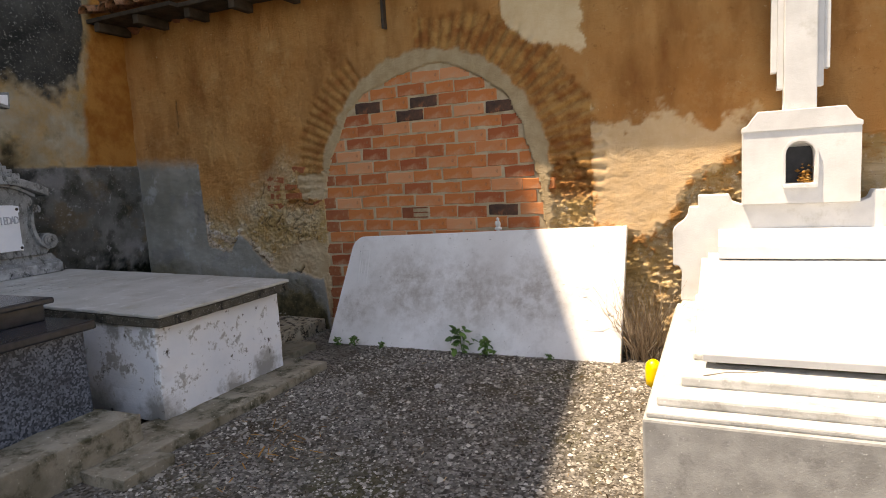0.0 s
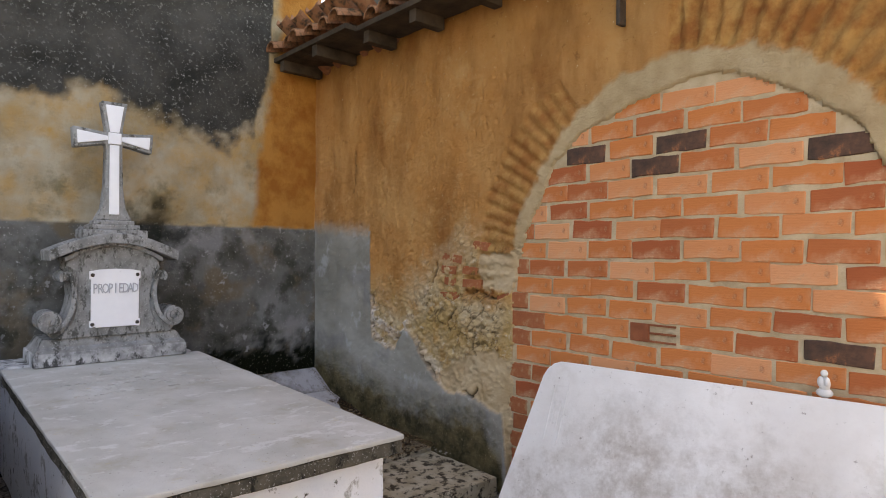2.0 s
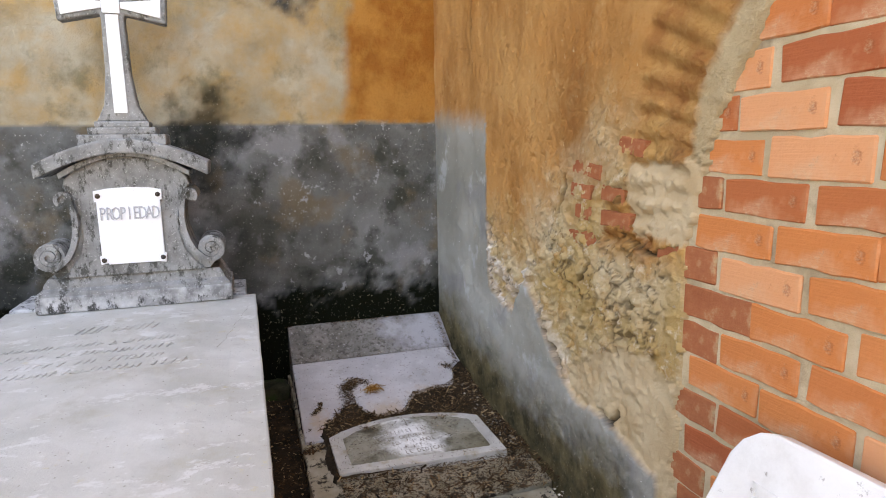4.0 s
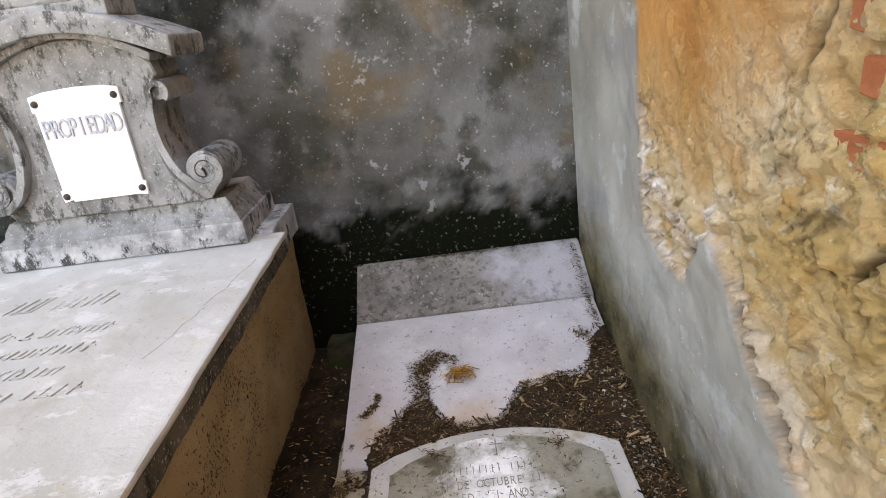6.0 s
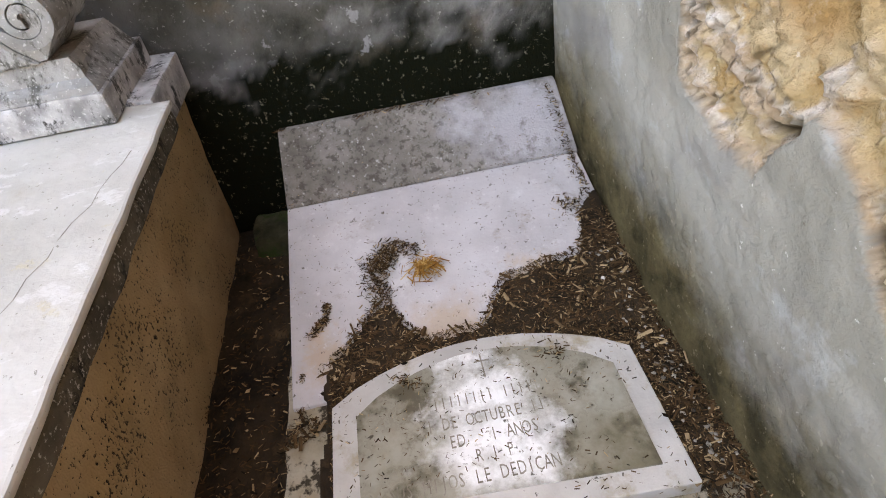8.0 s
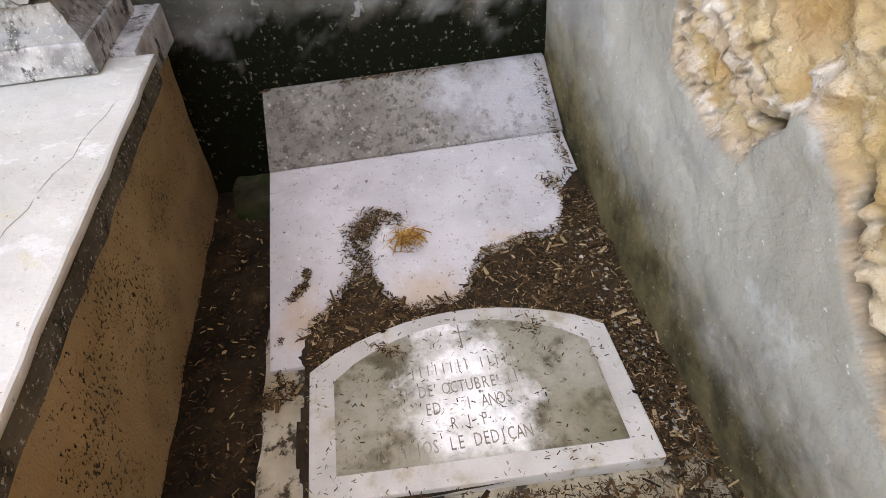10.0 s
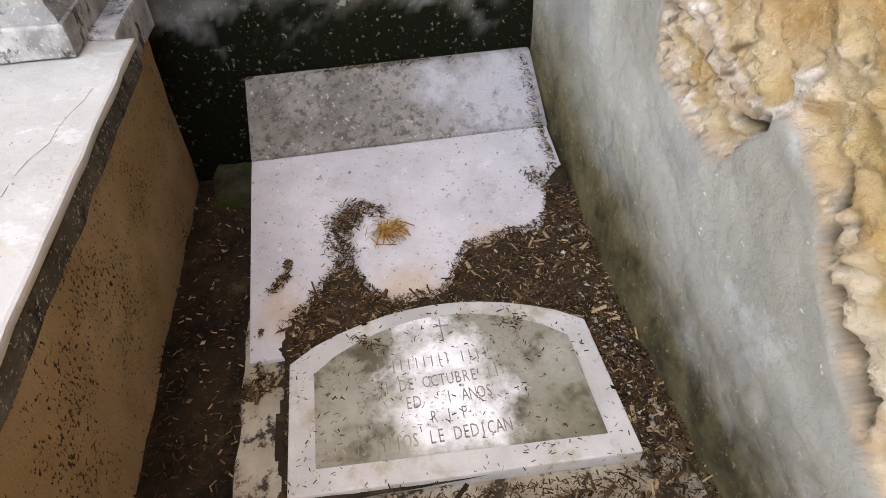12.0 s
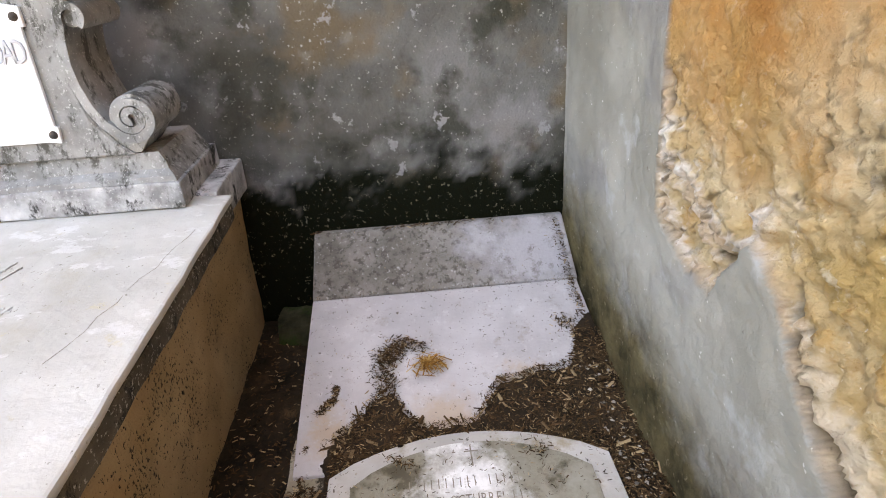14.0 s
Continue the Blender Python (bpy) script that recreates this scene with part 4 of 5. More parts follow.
def headstone():
    ob = thing("cross_headstone", (-5.95, HEAD_Y, 0.80), "grey lichened stone headstone with scrolls and a white-faced cross", "headstone")
    yc = HEAD_Y

    def place(u, v, d):
        return Vector((HEAD_X - d, yc + u, v))

    part("lower_base", worn_box(-6.26, HEAD_X + 0.03, yc - 0.465, yc + 0.465, 0.775, 0.862, 0.06, 0.004), M_STONE_BASE, ob, "black-streaked base stone")
    prof = [(HEAD_X + 0.025, 0.862), (HEAD_X + 0.02, 0.878), (HEAD_X - 0.005, 0.895), (HEAD_X - 0.01, 0.915), (HEAD_X - 0.02, 0.945), (-6.20, 0.945), (-6.22, 0.862)]
    bm = bmesh.new()
    ins = {0: 0.0, 1: 0.005, 2: 0.025, 3: 0.03, 4: 0.05, 5: 0.05, 6: 0.0}
    a = [bm.verts.new((x, yc - 0.455 + ins[k], z)) for k, (x, z) in enumerate(prof)]
    b = [bm.verts.new((x, yc + 0.455 - ins[k], z)) for k, (x, z) in enumerate(prof)]
    bm.faces.new(a)
    bm.faces.new(b[::-1])
    for k in range(7):
        bm.faces.new((a[k], b[k], b[(k + 1) % 7], a[(k + 1) % 7]))
    part("moulded_base", bm, M_STONE, ob)
    # waisted body with an arched top
    side = [(0.345, 0.945), (0.30, 0.985), (0.245, 1.06), (0.225, 1.15), (0.23, 1.25), (0.262, 1.36), (0.29, 1.40)]
    arch = [(0.29 * math.cos(math.radians(a)), 1.40 + 0.145 * math.sin(math.radians(a))) for a in range(15, 180, 15)]
    outline = side + arch + [(-u, v) for u, v in side[::-1]]
    part("body", bevel_all(add_prism(bmesh.new(), outline, place, 0.22), 0.006, 1, 50), M_STONE, ob)
    # arched cornice in two mouldings
    for name, r_in, r_out, x_out, lift in (("cornice", 0.335, 0.40, 0.075, 0.02), ("inner_moulding", 0.288, 0.318, 0.03, 0.0)):
        bm = bmesh.new()
        outer, inner = [], []
        half = 0.395 if name == "cornice" else 0.30
        for k in range(25):
            u = -half + 2 * half * k / 24
            rise = (0.150 if name == "cornice" else 0.135) * math.cos(u / half * 1.35) + (0.0 if name == "cornice" else -0.005)
            outer.append((u, 1.45 + lift + rise + (0.012 if name == "cornice" else -0.005)))
            inner.append((u * 0.985, 1.405 + lift + rise - (0.012 if name == "cornice" else -0.012)))
        add_prism(bm, outer + inner[::-1], lambda u, v, d, x_out=x_out: Vector((HEAD_X + x_out - d, yc + u, v)), 0.24 + x_out)
        part(name, bevel_all(bm, 0.01 if name == "cornice" else 0.006, 2, 50), M_STONE, ob)
    # side scrolls
    for s in (-1, 1):
        path = [(yc + s * (0.288 + 0.030 * math.cos(a)), 1.342 + 0.030 * math.sin(a)) for a in np.linspace(-0.9, 3.3, 16)]
        lead = [(0.258, 1.32), (0.247, 1.28), (0.243, 1.22), (0.25, 1.16), (0.268, 1.10), (0.295, 1.05), (0.33, 1.018)]
        path += [(yc + s * u, z) for u, z in lead]
        path += [(yc + s * u, z) for u, z in spiral(0.375, 1.062, 0.062, 0.010, -2.2, 2.1, 44)]
        bm = ribbon(bmesh.new(), path, lambda t: 0.026 if 0.25 < t < 0.5 else 0.02, HEAD_X - 0.21, HEAD_X + 0.035)
        part("scroll", bm, M_STONE, ob)
        bm = bmesh.new()
        bmesh.ops.create_cone(bm, cap_ends=True, segments=28, radius1=0.066, radius2=0.066, depth=0.225, matrix=Matrix.Translation((HEAD_X - 0.095, yc + s * 0.375, 1.062)) @ Matrix.Rotation(math.pi / 2, 4, "Y"))
        part("scroll_drum", bm, M_STONE, ob)
        bm = bmesh.new()
        bmesh.ops.create_cone(bm, cap_ends=True, segments=20, radius1=0.026, radius2=0.026, depth=0.21, matrix=Matrix.Translation((HEAD_X - 0.085, yc + s * 0.288, 1.342)) @ Matrix.Rotation(math.pi / 2, 4, "Y"))
        part("scroll_eye", bm, M_STONE, ob)
        bm = bmesh.new()
        add_prism(bm, [(s * u, z) for u, z in ((0.20, 0.95), (0.36, 0.95), (0.40, 1.0), (0.33, 1.02), (0.27, 1.09), (0.248, 1.17), (0.245, 1.25), (0.26, 1.33), (0.20, 1.33))], lambda u, v, d: place(u, v, d + 0.012), 0.19)
        part("scroll_web", bm, M_STONE, ob)
    # plaque
    pl = [(-0.152, 1.005), (-0.118, 1.012), (-0.118, 1.005), (0.118, 1.005), (0.152, 1.0), (0.156, 1.05), (0.146, 1.05), (0.146, 1.325), (0.156, 1.325), (0.156, 1.378), (0.10, 1.389), (0.0, 1.394), (-0.10, 1.389), (-0.156, 1.378), (-0.156, 1.325), (-0.146, 1.325), (-0.146, 1.05), (-0.156, 1.05)]
    plaque = part("plaque", bevel_all(add_prism(bmesh.new(), pl, lambda u, v, d: Vector((HEAD_X + 0.016 - d, yc + u, v)), 0.014), 0.002, 1, 50), M_WHITE, ob, "white enamel name plate")
    axes = Matrix(((0, 0, 1, 0), (1, 0, 0, 0), (0, 1, 0, 0), (0, 0, 0, 1)))
    for k, ch in enumerate("PROPIEDAD"):
        bm = lettering(ch, 0.072, 0.005)
        bm.transform(Matrix.Translation((HEAD_X + 0.018, yc + (k - 4) * 0.0305, 1.232)) @ axes @ Matrix.Diagonal((0.78, 1.3, 1, 1)))
        part("raised_letter", bm, M_WHITE_MARK, plaque)
    for u, v in ((-0.137, 1.353), (0.137, 1.353), (-0.137, 1.027), (0.137, 1.027)):
        bm = bmesh.new()
        bmesh.ops.create_uvsphere(bm, u_segments=12, v_segments=6, radius=0.0125, matrix=Matrix.Translation((HEAD_X + 0.016, yc + u, v)))
        part("screw", bm, M_IRON, plaque, "dark rusty screw head", True)
    # stepped foot of the cross
    for w, d0, z0, z1 in ((0.20, 0.04, 1.60, 1.655), (0.155, 0.02, 1.655, 1.69), (0.125, 0.0, 1.69, 1.72)):
        part("cross_step", box(HEAD_X - 0.16 - d0, HEAD_X - 0.02 + d0, yc - w, yc + w, z0, z1, 0.008), M_STONE, ob)
    out = [(-0.115, 1.72), (0.115, 1.72), (0.075, 1.80), (0.056, 1.95), (0.050, 2.21), (0.055, 2.235), (0.24, 2.195), (0.25, 2.335), (0.055, 2.315), (0.05, 2.335), (0.082, 2.525), (-0.082, 2.525), (-0.05, 2.335), (-0.055, 2.315), (-0.25, 2.335), (-0.24, 2.195), (-0.055, 2.235), (-0.050, 2.21), (-0.056, 1.95), (-0.075, 1.80)]
    cross = part("cross", bevel_all(add_prism(bmesh.new(), out, lambda u, v, d: place(u, v, d + 0.045), 0.085), 0.006, 1, 20), M_STONE, ob, "grey stone cross")
    for f in ([(-0.031, 1.76), (0.031, 1.76), (0.029, 2.232), (-0.029, 2.232)], [(0.042, 2.262), (0.22, 2.222), (0.226, 2.31), (0.042, 2.29)], [(-0.042, 2.262), (-0.042, 2.29), (-0.226, 2.31), (-0.22, 2.222)], [(-0.028, 2.318), (0.028, 2.318), (0.056, 2.50), (-0.056, 2.50)]):
        part("white_inlay", bevel_all(add_prism(bmesh.new(), f, lambda u, v, d: place(u, v, 0.047 - d), 0.012), 0.002, 1), M_WHITE, cross, "white enamelled face")
    part("centre_square", bevel_all(add_prism(bmesh.new(), [(-0.04, 2.237), (0.04, 2.237), (0.04, 2.313), (-0.04, 2.313)], lambda u, v, d: place(u, v, 0.047 - d), 0.018), 0.002, 1), M_WHITE, cross, "white square boss")
    return ob


headstone()

# ---- kerbs and the dark granite tomb ----
tagged(new("kerb", mesh_of(worn_box(-3.62, -3.22, 1.42, 3.06, -0.06, 0.06, 0.06, 0.010), "kerb", M_CONCRETE)), "old concrete kerb before the whitewashed tomb", "kerb")
solo("kerb_step", worn_box(-3.92, -3.64, 2.96, 3.5, -0.05, 0.06, 0.06, 0.012), M_CONCRETE_DARK, "dark damp stone step beside the tomb", "step")


def granite_tomb():
    ob = thing("granite_tomb", (-4.6, 0.8, 0), "dark speckled granite tomb on a mossy concrete plinth", "tomb")
    part("plinth", worn_box(-6.25, -3.40, -0.10, 1.54, -0.06, 0.21, 0.06, 0.014), M_CONCRETE, ob, "mossy concrete plinth")
    part("body", box(-6.2, -3.72, 0.05, 1.49, 0.205, 0.69, 0.008), M_GRANITE, ob, "blue-black speckled granite sides")
    part("cornice", box(-6.22, -3.66, 0.0, 1.53, 0.69, 0.74, 0.012), M_POLISHED, ob, "polished dark granite ledge")
    part("lid_step", box(-6.1, -3.99, 0.12, 1.46, 0.74, 0.835, 0.006), M_POLISHED, ob)
    part("lid", box(-6.12, -3.95, 0.08, 1.50, 0.835, 0.87, 0.01), M_POLISHED, ob, "polished dark granite lid")
    return ob


granite_tomb()
solo("broken_stone", worn_box(-3.40, -3.08, 1.15, 1.46, -0.02, 0.06, 0.05, 0.018), M_CONCRETE, "broken piece of concrete lying on gravel", "stone")


# ---- corner grave ----
def corner_grave():
    ob = thing("corner_grave", (-5.2, 3.64, 0), "sunken old marble grave littered with dry plant debris", "grave")
    part("foundation", worn_box(-6.30, -4.62, 3.12, 4.13, -0.05, 0.135, 0.05, 0.008), M_MOTTLED, ob, "mottled black and grey cement base")
    part("foot_slab", worn_box(-4.60, -3.95, 3.14, 4.10, -0.05, 0.12, 0.05, 0.010), M_MOTTLED, ob, "mottled cement foot slab")
    part("head_wedge", bevel_all(add_prism(bmesh.new(), [(-6.30, 0.10), (-6.012, 0.10), (-6.012, 0.306), (-6.265, 0.455), (-6.30, 0.455)], lambda u, v, d: Vector((u, 3.135 + d, v)), 1.0), 0.006, 2), M_WEDGE, ob, "sloping pale marble head piece")
    part("upper_slab", bevel_all(add_prism(bmesh.new(), [(-6.010, 0.10), (-5.30, 0.10), (-5.30, 0.146), (-6.010, 0.300)], lambda u, v, d: Vector((u, 3.135 + d, v)), 0.995), 0.006, 2), M_GRAVE, ob, "pale pinkish marble slab")
    # inscribed plate with an arched head
    x0, x1, y0, y1 = -5.254, -4.90, 3.245, 4.02

    def plate_outline(inset):
        pts = [(x1 - inset * 0.9, y0 + inset), (x1 + 0.035 - inset * 0.9, y1 - inset)]
        for k in range(13):
            f = k / 12
            y = y1 - inset - (y1 - y0 - 2 * inset) * f
            pts.append((x0 + inset * 0.75 - 0.13 * math.sin(math.pi * f) ** 0.75, y))
        return pts

    slab = part("plate", bevel_all(add_prism(bmesh.new(), plate_outline(0.0), lambda u, v, d: Vector((u, v, 0.13 + d)), 0.044), 0.004, 2, 50), M_BORDER, ob, "pale arched border")
    face = part("inscribed_face", add_prism(bmesh.new(), plate_outline(0.062), lambda u, v, d: Vector((u, v, 0.172 + d)), 0.0065), M_PLATE, slab, "worn mottled inscribed field")
    rows = [("i iiiiiiii iiiii", -5.176, 3.61, 0.045), ("ii DE OCTUBRE ii", -5.116, 3.607, 0.045), ("ED   i ANOS", -5.064, 3.625, 0.045), ("R.I.P.", -5.018, 3.626, 0.042), ("SUS HIJOS LE DEDICAN", -4.966, 3.56, 0.045)]
    for text, x, mid_y, size in rows:
        step = size * 0.43
        for k, ch in enumerate(text.upper()):
            if ch == " ":
                continue
            bm = lettering(ch, size, 0.0006)
            bm.transform(Matrix.Translation((x, mid_y + (k - (len(text) - 1) / 2) * step, 0.1782)) @ Matrix.Rotation(math.pi / 2, 4, "Z") @ Matrix.Diagonal((0.62, 1.1, 1, 1)))
            part("letter", bm, M_ETCH, slab)
    bm = bmesh.new()
    add_box(bm, -5.325, -5.245, 3.6375, 3.6415, 0.1785, 0.1795)
    add_box(bm, -5.302, -5.298, 3.62, 3.66, 0.1785, 0.1795)
    part("cut_cross", bm, M_ETCH, slab, "small cut cross")
    return ob


corner_grave()


def grave_z(x, y):
    if x < -6.01:
        return 0.306 + (-6.01 - x) * 0.59
    if x < -5.34:
        return 0.1547 + (-5.34 - x) * 0.217
    return 0.137 if x < -4.61 else 0.122


LITTER_EDGE = [(3.13, -5.40), (3.23, -5.40), (3.29, -5.46), (3.36, -5.555), (3.43, -5.58), (3.46, -5.50), (3.52, -5.435), (3.64, -5.43), (3.69, -5.47), (3.76, -5.575), (3.88, -5.60), (4.0, -5.615), (4.025, -5.67), (4.05, -5.78), (4.12, -5.84)]


def litter():
    rng = np.random.default_rng(5)
    pts, sizes = [], []
    tries = 0
    while len(pts) < 22000 and tries < 160000:
        tries += 1
        x, y = rng.uniform(-5.75, -4.55), rng.uniform(3.12, 4.14)
        n = fbm(x, y, 7, 44)
        # debris lies in the dip before the plate and along the wall
        line = between(y, LITTER_EDGE) + 0.028 * n
        f = (y - 3.245) / 0.775
        plate_edge = -5.254 - 0.13 * math.sin(math.pi * min(1, max(0, f)))
        inside = 0 < f < 1 and plate_edge < x < -4.87 + 0.035 * f
        keep = x > line and not inside
        if inside:
            keep = rng.random() < 0.035 and n > -0.25
        if x > -4.85 and rng.random() < 0.55:
            keep = False
        if y < 3.24 and x > -5.4 and n < 0.25:
            keep = False
        if not keep:
            continue
        pts.append((x, y, (0.178 if inside else max(grave_z(x, y), 0.137 if y < 3.24 else 0.16)) + rng.uniform(0, 0.012)))
        sizes.append(rng.uniform(0.002, 0.006) if inside else rng.uniform(0.002, 0.0068) if rng.random() < 0.955 else rng.uniform(0.01, 0.022))
    clumps = [((-5.58, 3.40), (-5.70, 3.40), 0.022, 420), ((-5.70, 3.40), (-5.75, 3.46), 0.022, 650), ((-5.765, 3.46), (-5.73, 3.54), 0.016, 150), ((-5.60, 3.245), (-5.55, 3.24), 0.006, 90), ((-5.55, 3.24), (-5.50, 3.19), 0.007, 150), ((-5.81, 4.02), (-5.76, 4.06), 0.02, 140), ((-5.30, 3.42), (-5.26, 3.47), 0.012, 50), ((-5.30, 3.80), (-5.28, 3.86), 0.02, 50)]
    for (ax, ay), (bx, by), spread, count in clumps:
        for _ in range(count):
            f = rng.random()
            x, y = ax + (bx - ax) * f + rng.normal(0, spread), ay + (by - ay) * f + rng.normal(0, spread)
            pts.append((x, y, (0.178 if x > -5.34 else grave_z(x, y)) + rng.uniform(0, 0.010)))
            sizes.append(rng.uniform(0.003, 0.009))
    for _ in range(800):
        x, y = rng.uniform(-6.25, -5.4), rng.uniform(3.14, 4.12)
        pts.append((x, y, grave_z(x, y) + 0.001))
        sizes.append(rng.uniform(0.0015, 0.0042))
    for _ in range(900):
        y = rng.uniform(3.12, 4.12)
        if rng.random() < 0.62:
            x, z = -6.285 + abs(rng.normal(0, 0.012)), 0.452
        else:
            x, z = rng.normal(-6.01, 0.012), 0.304
        if fbm(x, y, 9, 3) > -0.15:
            pts.append((x, y, z + rng.uniform(0, 0.008)))
            sizes.append(rng.uniform(0.003, 0.011) if z > 0.4 else rng.uniform(0.002, 0.005))
    for _ in range(700):
        x = rng.uniform(-6.25, -5.3)
        y = 4.115 - abs(rng.normal(0, 0.018))
        pts.append((x, y, grave_z(x, y) + rng.uniform(0, 0.006)))
        sizes.append(rng.uniform(0.003, 0.009))
    ob = scatter_mesh("plant_litter", pts, np.array(sizes), M_LITTER, rng, "twig")
    tagged(ob, "dark brown dry leaf and twig litter on the grave", "litter", kind="stuff")
    # the debris bed itself
    bm = bmesh.new()
    bmesh.ops.create_grid(bm, x_segments=110, y_segments=110, size=0.5, matrix=Matrix.Translation((-5.38, 3.64, 0)))
    for v in bm.verts:
        x, y = v.co.x, 3.13 + (v.co.y - 3.14) * 1.0
        n = fbm(x, y, 7, 44)
        line = between(y, LITTER_EDGE) + 0.02 + 0.028 * n
        v.co = (x, y, max(grave_z(x, y) + 0.004, 0.160) + 0.006 * n if x > line else grave_z(x, y) - 0.03)
        if x > -4.86:
            v.co.z = 0.128 + 0.012 * n
        if y < 3.225 + 0.03 * n and x > -5.42:
            v.co.z = 0.10
    solo("debris_bed", bm, M_SOIL, "earthy debris bed round the inscribed plate", "soil", kind="stuff", smooth=True)
    n = 190
    a, r = rng.uniform(0, 6.28, n), np.abs(rng.normal(0, 0.032, n))
    c = np.stack([-5.655 + r * np.cos(a), 3.545 + r * np.sin(a), np.full(n, 0.229) + rng.uniform(0, 0.012, n)], -1)
    tagged(scatter_mesh("straw_tuft", c, rng.uniform(0.008, 0.03, n), M_STRAW, rng, "straw"), "tuft of yellow dry straw on the grave", "straw", kind="stuff")


litter()


def ditch():
    bm = worn_box(-6.30, -3.95, 2.80, 3.13, -0.03, 0.055, 0.05, 0.02, 12)
    solo("ditch_soil", bm, M_SOIL, "damp dark soil in the gap between the graves", "soil", kind="stuff")
    rng = np.random.default_rng(8)
    n = 2200
    c = np.stack([rng.uniform(-6.25, -3.95, n), rng.uniform(2.86, 3.135, n), rng.uniform(0.055, 0.075, n)], -1)
    tagged(scatter_mesh("ditch_litter", c, rng.uniform(0.003, 0.010, n), M_LITTER, rng, "twig"), "dark twigs and leaves in the gap between graves", "litter", kind="stuff")
    n = 260
    c = np.stack([rng.uniform(-6.25, -3.95, n), rng.uniform(2.95, 3.13, n), rng.uniform(0.06, 0.08, n)], -1)
    tagged(scatter_mesh("pebbles", c, rng.uniform(0.003, 0.010, n), M_LITTER, rng), "small dark pebbles in the gap between graves", "pebbles", kind="stuff")
    n = 420
    c = np.stack([rng.uniform(-5.6, -4.4, n), rng.uniform(3.9, 4.12, n), np.zeros(n)], -1)
    keep = c[:, 1] > 4.04 + 0.03 * (c[:, 0] + 5.2)
    c = c[keep]
    c[:, 2] = [max(grave_z(x, y), 0.16 if x < -4.86 else 0.135) + 0.008 for x, y, _ in c]
    tagged(scatter_mesh("chippings", c, rng.uniform(0.003, 0.009, len(c)), M_GRAVEL, rng), "pale stone chippings fallen along the wall foot", "chippings", kind="stuff")
    solo("mossy_stone", worn_box(-6.28, -6.10, 2.95, 3.11, 0.03, 0.125, 0.03, 0.02, 12), M_MOSS, "small mossy stone in the corner gap", "stone")


ditch()


# ---- white cross monument ----
def white_monument():
    cx = 0.035
    ob = thing("white_monument", (cx, 3.0, 0), "white stone tomb with a stepped headpiece and tall cross", "tomb")
    part("base", box(cx - 0.785, cx + 0.785, 1.86, 4.08, -0.05, 0.36, 0.012), M_GREY_BASE, ob, "grey terrazzo base")
    part("base_moulding", box(cx - 0.77, cx + 0.77, 1.88, 4.06, 0.36, 0.385, 0.008), M_TERRAZZO, ob)
    part("plinth", box(cx - 0.735, cx + 0.735, 1.96, 4.05, 0.385, 0.43, 0.012), M_TERRAZZO, ob, "pale plinth")
    part("step", worn_box(cx - 0.64, cx + 0.64, 2.11, 4.0, 0.43, 0.478, 0.12, 0.004), M_TERRAZZO, ob, "pale cracked step under the lid")
    bm = bmesh.new()
    add_prism(bm, [(2.36, 0.478), (3.94, 0.478), (3.94, 0.75), (2.40, 0.52), (2.36, 0.51)], lambda u, v, d: Vector((cx - 0.60 + d, u, v)), 1.20)
    part("vault", bevel_all(bm, 0.01), M_TERRAZZO, ob, "grey sides below the lid")
    bm = bmesh.new()
    add_prism(bm, [(2.25, 0.507), (3.90, 0.748), (3.90, 0.79), (2.24, 0.55)], lambda u, v, d: Vector((cx - 0.555 + d, u, v)), 1.11)
    part("sloping_lid", bevel_all(bm, 0.008), M_WHITE_STONE, ob, "sunlit white sloping lid")
    # solid dark strip stands in for the shadow in the joint below the lid
    part("open_joint", box(cx - 0.50, cx + 0.52, 2.33, 2.358, 0.479, 0.514, 0), M_CONCRETE_DARK, ob, "dark strip for the shadowed joint under the lid")
    bm = bmesh.new()
    add_prism(bm, [(3.70, 0.775), (3.95, 0.775), (3.95, 0.95), (3.86, 0.95), (3.70, 0.86)], lambda u, v, d: Vector((cx - 0.49 + d, u, v)), 0.98)
    part("book_rest", bevel_all(bm, 0.008), M_WHITE_STONE, ob)
    half = [(0.74, 0.43), (0.73, 0.64), (0.75, 0.685), (0.79, 0.69), (0.79, 0.95), (0.76, 0.985), (0.72, 1.01), (0.69, 1.06), (0.68, 1.11), (0.62, 1.11), (0.62, 1.19), (0.42, 1.19), (0.40, 1.14), (0.35, 1.12)]
    bm = add_prism(bmesh.new(), [(u, v) for u, v in half] + [(-u, v) for u, v in half[::-1]], lambda u, v, d: Vector((cx + u, 3.95 + d, v)), 0.13)
    part("headpiece", bevel_all(bm, 0.008), M_WHITE_STONE, ob, "white stepped headpiece")
    # pedestal with an arched niche
    ped = part("pedestal", bmesh.new(), M_WHITE_STONE, ob, "white pedestal with an arched niche")
    bm = bmesh.new()
    n_half, z0, z1 = 0.082, 1.25, 1.44
    arch = [(n_half * math.cos(math.radians(a)), z1 + n_half * math.sin(math.radians(a))) for a in range(0, 181, 20)]
    add_box(bm, cx - 0.338, cx - n_half, 3.90, 4.09, 1.12, 1.60)
    add_box(bm, cx + n_half, cx + 0.338, 3.90, 4.09, 1.12, 1.60)
    add_box(bm, cx - n_half, cx + n_half, 3.90, 4.09, 1.12, z0)
    add_box(bm, cx - n_half, cx + n_half, 4.0, 4.09, z0, 1.60)
    add_prism(bm, arch + [(-n_half, 1.60), (n_half, 1.60)], lambda u, v, d: Vector((cx + u, 3.90 + d, v)), 0.1)
    bmesh.ops.remove_doubles(bm, verts=bm.verts, dist=0.0005)
    ped.data = mesh_of(bm, "pedestal", M_WHITE_STONE)
